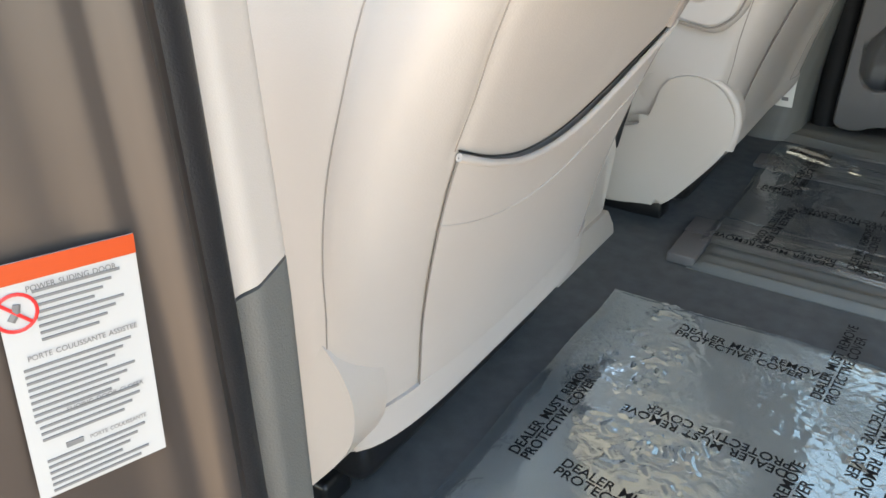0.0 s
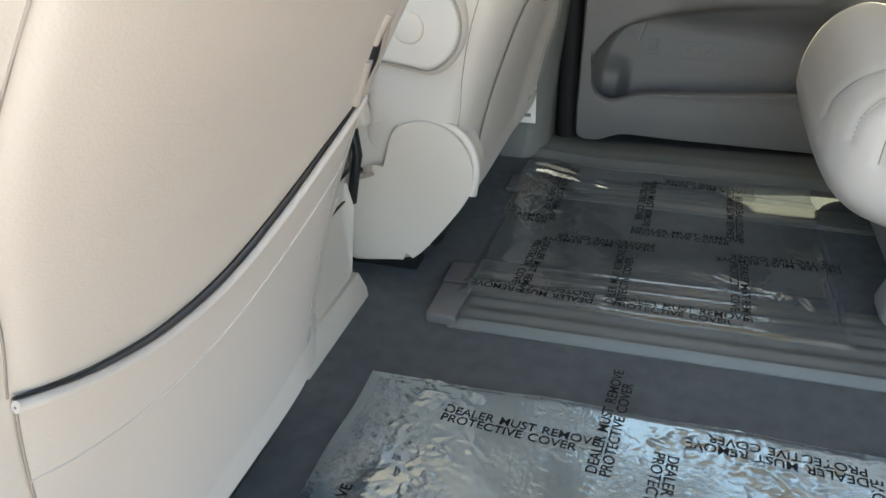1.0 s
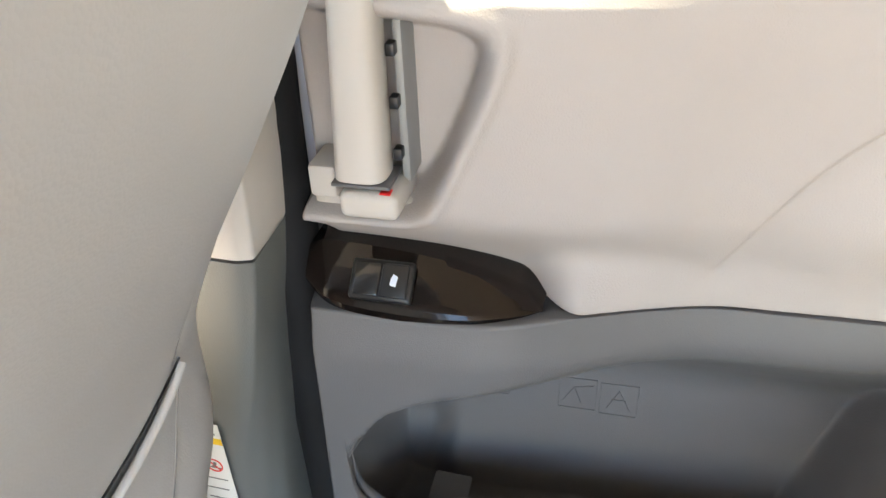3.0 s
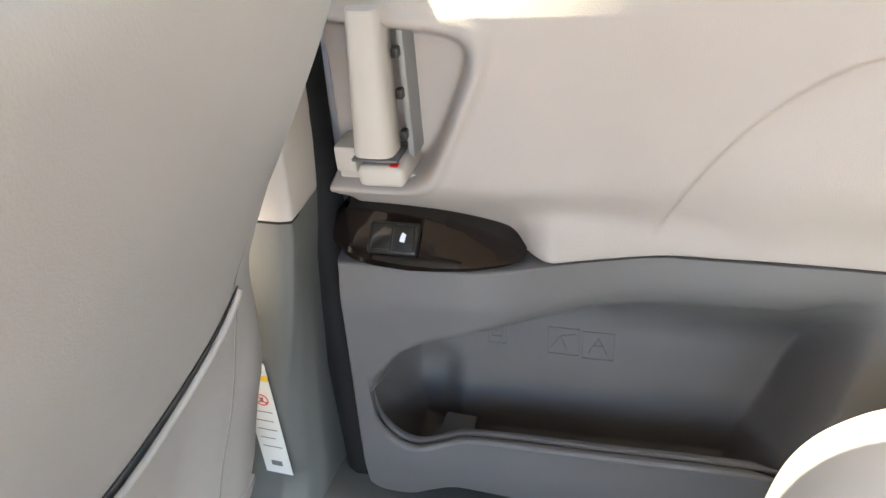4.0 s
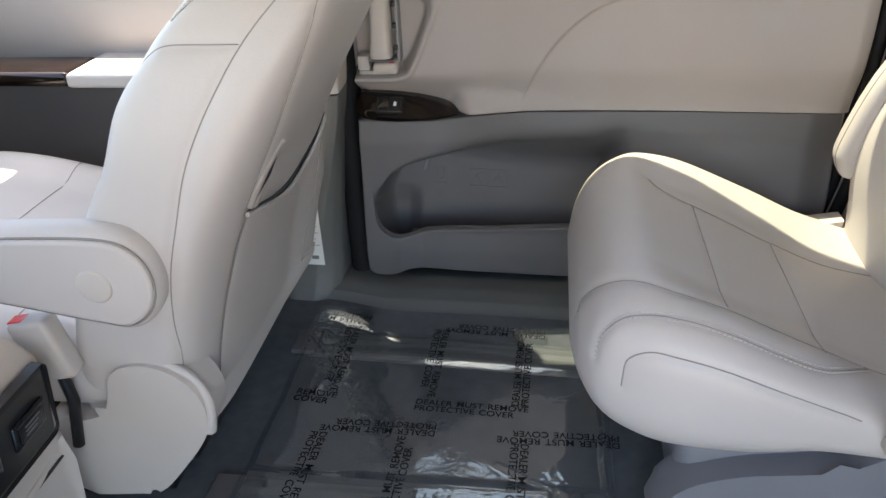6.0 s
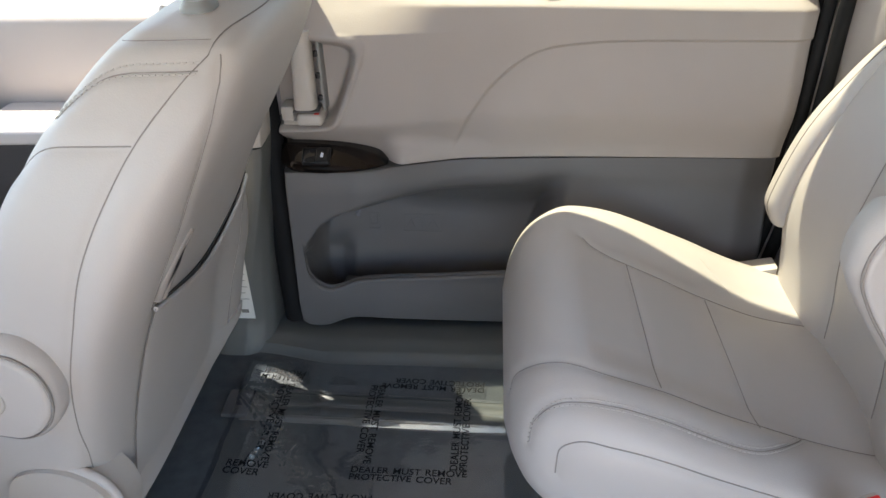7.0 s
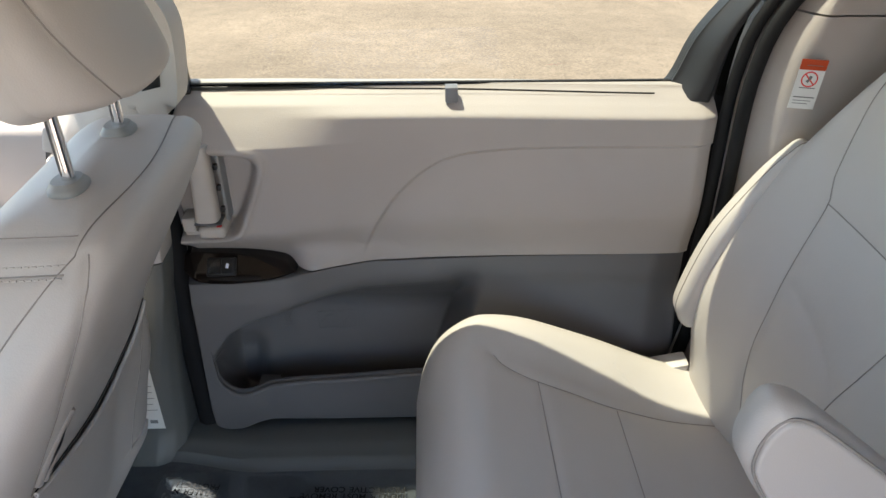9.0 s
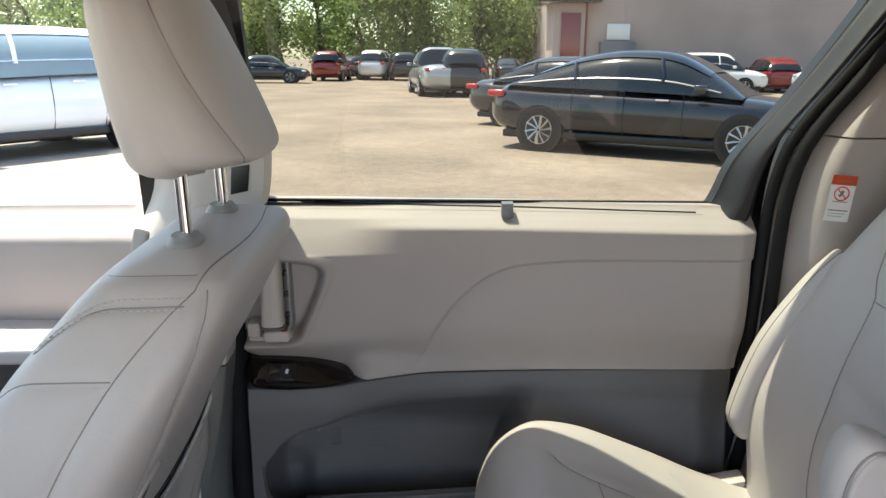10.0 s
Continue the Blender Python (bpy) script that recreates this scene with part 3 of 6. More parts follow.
# lower trim: a proud column at the front, a deep map pocket with an open bin behind its lip
LIP = lerp_table([(-0.200, 0.235), (-0.190, 0.215), (-0.184, 0.172), (-0.174, 0.149), (-0.159, 0.134), (-0.140, 0.127), (-0.112, 0.130), (-0.065, 0.142), (0.08, 0.149), (0.23, 0.157), (0.7, 0.162)])
FOOT = lerp_table([(-0.225, 0.085), (-0.214, 0.048), (-0.196, 0.030), (-0.170, 0.026), (-0.145, 0.028), (-0.118, 0.038), (-0.09, 0.041), (0.02, 0.036), (0.30, 0.029), (0.70, 0.022)])
RIM = lerp_table([(0.120, -0.128), (0.136, -0.164), (0.150, -0.178), (0.168, -0.186), (0.222, -0.188), (0.262, -0.178), (0.290, -0.157), (0.311, -0.128), (0.327, -0.084), (0.339, -0.030), (0.352, 0.05), (0.375, 0.20)])
SHOULDER = lerp_table([(-0.15, 0.305), (-0.07, 0.292), (0.0, 0.275), (0.08, 0.262), (0.19, 0.256), (0.7, 0.262)])
BACK = lerp_table([(0.03, 2.060), (0.08, 2.058), (0.12, 2.056), (0.15, 2.060), (0.19, 2.066), (0.22, 2.070), (0.245, 2.073), (0.265, 2.070), (0.28, 2.062), (0.30, 2.046), (0.335, 2.022), (0.38, 2.014)])


def column_y(x, z):
    y = 1.946 + 0.066 * step(-0.09, 0.13, x) * step(0.17, 0.335, z) + 0.008 * step(0.33, 0.38, z)
    y += 0.011 * step(-0.135, -0.075, x) * step(0.20, 0.13, z) + 0.010 * step(0.10, 0.02, z)
    return y + 0.016 * step(0.63, 0.69, x) - 0.016 * step(0.25, 0.66, x)


def sunk(x, z):
    """How far a point lies inside the map pocket, 0 on the column to 1 on its back."""
    z = max(z, LIP(x) + 0.030 * step(-0.19, -0.16, x))
    slope = (RIM(z + 0.004) - RIM(z - 0.004)) / 0.008
    d = (x - RIM(z)) / math.sqrt(1 + slope * slope)
    end = 0.245 + 0.35 * max(0.0, z - 0.16)
    near = max(0.0, min(1.0, d / (0.026 + 0.060 * step(0.285, 0.340, z))))
    soft = step(0.265, 0.305, z)
    depth = (1 - soft) * math.sqrt(1 - (1 - near) ** 2) + soft * near * near * (3 - 2 * near)
    return depth * (1 - step(end - 0.012, end + 0.030, x))


def back_y(x, z):
    return BACK(z - (SHOULDER(x) - 0.268) * step(0.17, 0.25, z)) - 0.012 * step(0.25, 0.66, x) + 0.020 * step(-0.095, -0.135, x) * step(0.20, 0.14, z)


def lower_y(x, z):
    g = sunk(x, z)
    return (1 - g) * column_y(x, z) + g * back_y(x, z)


def lower_left(z):
    return -0.224 + 0.009 * step(0.0, 0.40, z)


def lower(u, v):
    xa = -0.2235 + (X1 + 0.2185) * u ** 1.6
    foot, lip, top = FOOT(xa), LIP(xa), split_z(xa) - 0.001
    c = column_y(xa, lip)
    g = sunk(xa, 0.0)
    if v < 0.06:
        a = v / 0.06 * math.pi / 2
        z = foot + 0.010 * (1 - math.cos(a)) * 0.8
        y = column_y(xa, foot) + 0.05 * (1 - math.sin(a))
    elif v < 0.30:
        z = foot + 0.008 + (lip - 0.004 - foot - 0.008) * (v - 0.06) / 0.24
        y = column_y(xa, z)
    elif v < 0.44:
        s = (v - 0.30) / 0.14
        spots = [(0, -0.004), (0.003, -0.0005), (0.008, 0.0), (0.0115, -0.004), (0.013, -0.040), (0.016, -0.088), (back_y(xa, lip - 0.09) - c - 0.01, -0.092), (back_y(xa, lip - 0.08) - c, -0.080)]
        k = min(int(s * 7), 6)
        f = s * 7 - k
        oy = spots[k][0] * (1 - f) + spots[k + 1][0] * f
        oz = spots[k][1] * (1 - f) + spots[k + 1][1] * f
        z0 = lip - 0.004 + 0.006 * s
        y = column_y(xa, z0) * (1 - g) + (c + oy) * g
        z = z0 * (1 - g) + (lip + oz) * g
    else:
        s = min(1.0, (v - 0.44) / 0.53)
        flat = lip + 0.002 + (top - lip - 0.002) * s
        z = flat * (1 - g) + (lip - 0.08 + (top - lip + 0.08) * s) * g
        w = sunk(xa, flat) if flat > lip + 0.022 else g
        y = (1 - w) * column_y(xa, z) + w * back_y(xa, z)
        y += max(0.0, upper_y(xa, split_z(xa) + 0.002) + 0.004 - y) * step(0.97, 1.0, v)
    left = lower_left(z)
    x = xa + (left + 0.2235) * (1 - u) + (edge_x(z) - 0.003 - X1 + 0.005) * u
    return (x, y + 0.05 * step(left + 0.013, left, x) ** 2, z)


def upper(u, v):
    xa = X0 + (X1 - X0) * u
    z = split_z(xa) + 0.0015 + (belt(xa) - 0.001 - split_z(xa)) * v
    x = left_x(z) * (1 - u) + (edge_x(z) - 0.003) * u
    return (x, upper_y(x, z), z)


part("lower_panel", sheet(lower, 300, 190, thick=(0, 0.012, 0)), M_GREY, door, "dark grey lower trim with map pocket", 180)
part("upper_panel", sheet(upper, 320, 200, thick=(0, 0.02, 0)), M_TRIM, door, "light beige upper trim", 180)
part("outer_skin", box(-0.26, 0.72, 2.13, 2.16, -0.25, 0.65, 0.01), M_PAINT, door)
part("bin_divider", prism([(-0.126, 0.070), (-0.100, 0.070), (-0.092, 0.104), (-0.131, 0.106)], "y", 1.978, 2.034, 0.005), M_GREY, door)
part("scuff", tube([Vector((x, lower_y(x, z) + 0.0015, z)) for x, z in ((-0.086, 0.276), (-0.093, 0.258), (-0.099, 0.240), (-0.104, 0.226))], lambda t: 0.0022 + 0.0026 * t, 8), M_GREYL, door, "pale grey streak on the pocket back")


def on_lower(x, z):
    return Vector((x, lower_y(x, z) - 0.0003, z))


def embossed(x0, x1, z0, z1, inner):
    sym = part("embossed_symbol", tube([on_lower(x, z) for x, z in ((x0, z0), (x0, z1), (x1, z1), (x1, z0), (x0, z0))], 0.0006, 5), M_GREY, door, "faint embossed symbol")
    for line in inner:
        part("embossed_line", tube([on_lower(x0 + (x1 - x0) * a, z0 + (z1 - z0) * c) for a, c in line], 0.0006, 5), M_GREY, sym)


embossed(-0.082, -0.060, 0.198, 0.232, [[(0.2, 0.9), (0.2, 0.3), (0.8, 0.3), (0.8, 0.9)], [(0.35, 0.7), (0.65, 0.7)], [(0.35, 0.5), (0.65, 0.5)]])
embossed(-0.010, 0.026, 0.192, 0.228, [[(0.1, 0.2), (0.4, 0.7), (0.9, 0.8)], [(0.4, 0.7), (0.6, 0.2)]])
embossed(0.030, 0.066, 0.190, 0.226, [[(0.2, 0.2), (0.5, 0.8), (0.8, 0.2)], [(0.3, 0.5), (0.7, 0.5)]])


# shade slot, hook and glass along the belt
def ledge(x, drop, out):
    z = belt(x) - drop
    return Vector((x, upper_y(x, z) - out, z))


part("shade_cassette", sheet(lambda u, v: ledge(-0.109 + 0.713 * u, 0.0118 - 0.0103 * v, 0.0012), 80, 4, thick=(0, 0.004, 0)), M_TRIM, door, "", 30)
part("shade_bar", tube([ledge(-0.086 + 0.679 * k / 60, 0.0040 + 0.0053 * k / 60, 0.0014) for k in range(61)], lambda t: 0.0009 + 0.0007 * step(0.0, 0.45, t), 6), M_BLACK, door, "thin dark sunshade bar")
part("shade_hook", prism([(0.2505, 0.692), (0.2705, 0.692), (0.2710, 0.668), (0.2685, 0.6655), (0.2525, 0.6655), (0.2500, 0.668)], "y", 2.022, 2.045, 0.0025), M_GREYL, door, "grey plastic shade tab")
part("belt_seal", prism([(x, belt(x) + h) for x, h in ((-0.21, -0.002), (0.66, -0.002), (0.66, 0.0028), (-0.21, 0.0028))], "y", 2.060, 2.068, 0.001), M_RUBBER, door, "black glass seal")


def glass(u, v):
    z = 0.65 + 0.49 * v
    return (-0.19 - 0.10 * max(0, z - 0.7) + u * (0.95 + 0.30 * v), 2.064 - 0.05 * v, z)


part("window_pane", sheet(glass, 12, 8), M_TINT, door, "tinted door glass").visible_shadow = True
FRAME_IN = lerp_table([(0.655, 0.600), (0.676, 0.626), (0.76, 0.662), (0.867, 0.745), (0.969, 0.815), (1.15, 0.93)])


def frame_rear(u, v):
    z = 0.655 + 0.50 * v
    a, b = FRAME_IN(z), edge_x(z) + 0.0
    x = a + (b - a) * u
    return (x, 2.058 - 0.045 * step(0, 0.55, u) + 0.02 * step(0.8, 1, u) - 0.05 * v * 0.6, z)


part("window_frame", sheet(frame_rear, 24, 40, thick=(0, 0.03, 0)), M_DARK, door, "dark grey plastic window surround")
part("front_frame", sheet(lambda u, v: (-0.255 + (0.087 - 0.006 * v) * u - 0.012 * v, 2.030 - 0.030 * v + 0.022 * u, 0.685 + 0.47 * v), 4, 20, thick=(0, 0.02, 0)), M_BLACK, door, "black window channel")
part("top_frame", box(-0.26, 1.0, 1.965, 2.025, 1.13, 1.19, 0.01), M_TRIM, door)

# wood finisher with its window switch
WTOP = lerp_table([(-0.214, 0.414), (-0.20, 0.4200), (-0.12, 0.4145), (-0.07, 0.403), (-0.035, 0.390), (-0.021, 0.381)])
WLOW = lerp_table([(-0.214, 0.386), (-0.20, 0.378), (-0.17, 0.372), (-0.11, 0.3685), (-0.06, 0.3735), (-0.021, 0.3795)])
WOUT = lerp_table([(-0.214, 0.018), (-0.19, 0.034), (-0.15, 0.038), (-0.08, 0.034), (-0.04, 0.022), (-0.021, 0.010)])


def finisher(u, v):
    x = -0.214 + 0.193 * v
    t, b, o = WTOP(x), WLOW(x), WOUT(x)
    back = 2.03 - 0.028
    ring = [(back + 0.02, t), (back - 0.012, t), (back - 0.012 - o * 0.45, t - (t - b) * 0.28), (back - 0.012 - o * 0.92, t - (t - b) * 0.60), (back - 0.012 - o, t - (t - b) * 0.72),
            (back - 0.012 - o * 0.96, b + (t - b) * 0.12), (back - 0.012 - o * 0.80, b), (back + 0.02, b)]
    s = u * 8
    i = int(s) % 8
    f = s - int(s)
    p, q = ring[i], ring[(i + 1) % 8]
    return (x, p[0] + (q[0] - p[0]) * f, p[1] + (q[1] - p[1]) * f)


wood = part("switch_finisher", sheet(finisher, 32, 48, loop=True, cap=True), M_WOOD, door, "glossy dark wood-grain finisher", 35)
tilt = Matrix.Translation((-0.146, 1.9655, 0.4035)) @ Euler((radians(42), 0, 0)).to_matrix().to_4x4()
part("switch_bezel", turned(box(-0.0255, 0.0255, -0.0165, 0.0165, -0.006, 0.0030, 0.003, 3), tilt), M_BLACK, wood, "black switch bezel")
part("switch_rocker", turned(box(-0.022, -0.001, -0.0135, 0.0135, -0.003, 0.0042, 0.002), tilt), M_PIANO, wood)
part("switch_button", turned(box(0.000, 0.022, -0.0135, 0.0135, -0.003, 0.0050, 0.002), tilt), M_BLACK, wood)
part("window_symbol", turned(prism([(0.008, -0.004), (0.013, -0.005), (0.014, 0.003), (0.010, 0.005), (0.0085, 0.001)], "z", 0.0051, 0.0054, 0), tilt), M_GLOW, wood, "pale window symbol")

# door handle in its recess
handle = part("handle", sheet(lambda u, v: (-0.151 + (0.0160 + 0.004 * (1 - v)) * power(math.cos(2 * math.pi * u), 0.6) - 0.006 * (1 - v),
                                            1.982 + 0.019 * power(math.sin(2 * math.pi * u), 0.6), 0.490 + 0.135 * v), 24, 12, loop=True, cap=True), M_PLASTIC, door, "upright beige pull handle")
part("handle_ring", box(-0.1775, -0.1325, 1.964, 2.000, 0.4855, 0.4885, 0.001), M_GREY, handle)
part("handle_track", box(-0.131, -0.1245, 1.992, 2.03, 0.478, 0.602, 0.002), M_COLLAR, door, "grey lock track")
for z in (0.500, 0.540, 0.578):
    part("track_notch", box(-0.1345, -0.128, 1.984, 1.994, z, z + 0.009, 0.001), M_BLACK, door)
lock = part("lock_slider", box(-0.171, -0.126, 1.958, 2.02, 0.4625, 0.4835, 0.006, 3), M_PLASTIC, door, "beige lock slider")
part("lock_mark", box(-0.140, -0.132, 1.962, 1.970, 0.4832, 0.4840, 0), M_RED, lock, "red lock mark")
part("recess_shelf", box(-0.206, -0.108, 1.994, 2.04, 0.447, 0.460, 0.004), M_PLASTIC, door)
part("recess_block", box(-0.205, -0.182, 1.985, 2.03, 0.462, 0.490, 0.004), M_PLASTIC, door)

# black sheets added behind the door gaps, standing in for their deep shade
solo("front_gap_backing", box(-0.30, -0.19, 2.075, 2.10, -0.05, 0.66, 0), M_RUBBER, "black sheet for the shade between pillar and sliding door", "door gap", "structure")
solo("rear_gap_backing", prism([(0.56, -0.05), (0.80, -0.05), (0.80, 0.80), (1.02, 1.15), (0.96, 1.15), (0.76, 0.83), (0.69, 0.66)], "y", 2.075, 2.095, 0), M_RUBBER, "black sheet for the shade behind the rear door seal", "door gap", "structure")

# ---- floor details ----


def sill(u, v):
    x = -0.34 + 1.3 * u
    front = 1.872 + 0.035 * step(-0.12, -0.31, x) - 0.028 * step(-0.1, 0.7, x)
    y = front + (2.06 - front) * v
    z = 0.001 + 0.016 * step(0.0, 0.10, v) + 0.006 * step(0.12, 0.3, v) - 0.012 * step(0.5, 0.95, v)
    return (x, y, z)


solo("sill_plate", sheet(sill, 60, 24, thick=(0, 0, -0.01)), M_SILL, "dark grey ribbed plastic door sill plate", "sill plate", "structure")
solo("near_sill_plate", box(-0.40, 0.86, 0.36, 0.50, 0.0, 0.014, 0.006), M_SILL, "dark grey plastic sill at the open doorway", "sill plate", "structure")


def rail(name, y0, y1, skew, x0, rise):
    def f(u, v):
        x = x0 + 1.3 * u
        y = y0 + (y1 - y0) * v + skew * (x - x0)
        up = step(0.0, 0.10, v) * step(1.0, 0.90, v) * step(0.0, 0.018, u)
        ridge = 0.14 * rise * math.cos(v * math.pi * 6)
        return (x, y, 0.002 + up * (rise + ridge))
    ob = thing(name, "dark grey plastic seat rail cover set in the floor", "seat rail", "seat rails")
    part("cover", sheet(f, 60, 30, thick=(0, 0, -0.002)), M_SILL, ob)
    part("end_cap", box(x0 - 0.035, x0 + 0.012, y0 + 0.004, y1 - 0.004, 0.0, rise + 0.005, 0.003, 3), M_GREY, ob)
    return ob


rail("seat_rail", 1.235, 1.334, 0.0, -0.300, 0.013)
rail("seat_rail", 1.342, 1.414, 0.0, -0.306, 0.006)
rail("seat_rail", 1.715, 1.790, -0.05, -0.285, 0.0045)

def bump_at(x, y, spots):
    return min(2.6, sum(k * math.exp(-((x - a) / r) ** 2 - ((y - b) / s) ** 2) for a, b, r, s, k in spots))


def film_height(x, y, seed, spots):
    p = Vector((x * 7 + seed, y * 7, seed))
    z = 0.0130 + 0.0022 * noise.noise(p) + 0.0008 * noise.noise(p * 3.1)
    wet = bump_at(x, y, spots) * (0.55 + 0.9 * noise.noise(p * 4.3 + Vector((0, 0, 7))))
    if wet > 0.01:
        w = Vector((noise.noise(p * 5 + Vector((4, 0, 0))), noise.noise(p * 5 + Vector((0, 4, 0))), 0)) * 0.9
        q = Vector((x * 46, y * 34, seed)) + w * 2.2
        z += min(2.2, wet) * (0.0044 * abs(noise.noise(q)) + 0.0022 * abs(noise.noise(q * 2.3)) - 0.001)
    for a, b, s, h, k in ((1.237, 1.335, -0.335, 0.013, 0.0), (1.342, 1.414, -0.335, 0.006, 0.0), (1.715, 1.790, -0.285, 0.003, 0.055)):
        yy = y + k * (x - s)
        z += h * step(a - 0.016, a + 0.004, yy) * step(b + 0.018, b - 0.004, yy) * step(s - 0.03, s, x)
        for c, k in ((a + 0.004, 0.0010), (a + 0.032, 0.0008), (b - 0.006, 0.0012)):
            z += k * math.exp(-((yy - c) / 0.0028) ** 2) * step(s - 0.01, s + 0.03, x)
    for fold in FOLDS:
        for (ax, ay), (bx, by) in zip(fold, fold[1:]):
            ex, ey = bx - ax, by - ay
            n = math.hypot(ex, ey)
            t = ((x - ax) * ex + (y - ay) * ey) / n
            if -0.004 < t < n + 0.004:
                d = ((x - ax) * -ey + (y - ay) * ex) / n
                if abs(d) < 0.02:
                    z += 0.0052 * math.exp(-(d / 0.0042) ** 2) * min(1, (t + 0.004) / 0.008, (n + 0.004 - t) / 0.008)
                break
    return z


FOLDS = [[(0.247, 1.62), (0.250, 1.55), (0.246, 1.48), (0.249, 1.41), (0.245, 1.34)], [(0.084, 1.461), (0.134, 1.435), (0.194, 1.404)], [(0.203, 1.413), (0.220, 1.380)], [(-0.293, 1.760), (-0.254, 1.718), (-0.218, 1.679), (-0.225, 1.645), (-0.238, 1.600)], [(-0.270, 1.775), (-0.235, 1.745), (-0.200, 1.700)], [(-0.215, 1.620), (-0.190, 1.632), (-0.182, 1.605)]]


def film(name, x0, x1, y0, y1, skew, seed, label, spots, mat):
    def f(u, v):
        x = x0 + (x1 - x0) * u + 0.006 * noise.noise(Vector((seed, v * 5, 0)))
        y = y0 + (y1 - y0) * v + skew * (x - x0) + 0.006 * noise.noise(Vector((u * 5, seed, 2)))
        edge = min(u, 1 - u, v, 1 - v)
        return (x, y, film_height(x, y, seed, spots) - 0.003 * step(0.02, 0, edge))
    ob = thing(name, label, "floor film")
    part("sheet", sheet(f, 260, 220), mat, ob, "", 180)
    return ob


FAR_SPOTS = [(-0.265, 1.765, 0.045, 0.05, 1.5), (-0.240, 1.690, 0.035, 0.06, 1.2), (-0.205, 1.620, 0.045, 0.04, 1.4), (-0.16, 1.54, 0.06, 0.04, 0.35), (0.05, 1.40, 0.06, 0.04, 0.35), (0.16, 1.60, 0.06, 0.10, 0.15), (0.19, 1.41, 0.05, 0.05, 1.2), (-0.05, 1.31, 0.20, 0.04, 0.6)]
NEAR_SPOTS = [(-0.283, 1.075, 0.049, 0.076, 3.2), (-0.241, 0.953, 0.038, 0.076, 2.8), (-0.186, 0.809, 0.060, 0.065, 3.0), (0.027, 1.099, 0.055, 0.065, 0.6), (0.135, 0.965, 0.164, 0.185, 1.0), (0.409, 0.965, 0.174, 0.196, 0.8), (-0.058, 0.928, 0.065, 0.055, 0.3), (0.071, 0.665, 0.218, 0.087, 0.5)]
far_film = film("protective_film", -0.300, 0.262, 1.298, 1.868, -0.02, 3.0, "clear plastic floor film printed with black text", FAR_SPOTS, M_FILM)
near_film = film("protective_film", -0.366, 0.48, 0.47, 1.101, 0.0, 8.0, "wrinkled clear plastic floor film printed with black text", NEAR_SPOTS, M_FILM_NEAR)


def lettering(parent, seed, spots, text, x, y, turn, length):
    """Black print lying on the film, following its waves."""
    me = words(text, 0.0205)
    half = max(v.co.x for v in me.vertices)
    k = length / (2 * half)
    c, s = math.cos(radians(turn)), math.sin(radians(turn))
    for v in me.vertices:
        a, b = v.co.x * k, v.co.y * k * 1.02
        px, py = x + a * c - b * s, y + a * s + b * c
        v.co = (px, py, film_height(px, py, seed, spots) + 0.0004)
    me.materials.append(M_INK)
    ob = new("printed_text", me)
    ob.parent = parent


BOTH = "DEALER MUST REMOVE\nPROTECTIVE COVER"
for x, y, turn in ((0.035, 1.582, -2), (0.060, 1.802, 177), (-0.043, 1.702, -91), (0.118, 1.690, 89), (-0.112, 1.527, 180), (0.178, 1.524, 180), (-0.062, 1.413, 89), (-0.211, 1.413, -93), (0.117, 1.413, -91),
                   (-0.215, 1.703, -91), (0.030, 1.322, -3), (-0.190, 1.330, 177)):
    lettering(far_film, 3.0, FAR_SPOTS, BOTH, x, y, turn, 0.190)
lettering(far_film, 3.0, FAR_SPOTS, "REMOVE\nCOVER", -0.236, 1.592, -4, 0.072)
lettering(far_film, 3.0, FAR_SPOTS, "DEALER M\nPROTECTI", -0.228, 1.824, 172, 0.082)
for x, y, turn in ((-0.311, 0.800, 88), (-0.149, 1.033, -4), (-0.040, 1.081, 86), (-0.151, 0.849, 177), (-0.172, 0.703, -6), (-0.048, 0.765, 84), (0.017, 0.940, -95), (0.144, 1.064, 176), (0.134, 0.845, -2), (0.251, 0.958, 86), (0.323, 1.078, -93), (0.448, 1.022, 177), (0.396, 0.843, -2), (-0.154, 0.604, 180), (0.082, 0.666, 88), (0.256, 0.680, 180), (0.548, 0.866, 88)):
    lettering(near_film, 8.0, NEAR_SPOTS, BOTH, x, y, turn, 0.194)

# ---- front seats ----
REAR = lerp_table([(0.12, -0.318), (0.20, -0.300), (0.27, -0.284), (0.35, -0.259), (0.43, -0.228), (0.52, -0.182), (0.60, -0.134), (0.66, -0.098), (0.71, -0.072), (0.745, -0.062), (0.764, -0.080), (0.774, -0.130)])
FRONT = lerp_table([(0.12, -0.50), (0.27, -0.478), (0.40, -0.436), (0.477, -0.405), (0.552, -0.360), (0.62, -0.332), (0.68, -0.285), (0.72, -0.246), (0.75, -0.214), (0.764, -0.190), (0.774, -0.150)])
WIDE = lerp_table([(0.12, 0.245), (0.20, 0.258), (0.30, 0.270), (0.42, 0.276), (0.52, 0.276), (0.60, 0.266), (0.66, 0.247), (0.71, 0.216), (0.745, 0.182), (0.764, 0.145), (0.774, 0.06)])


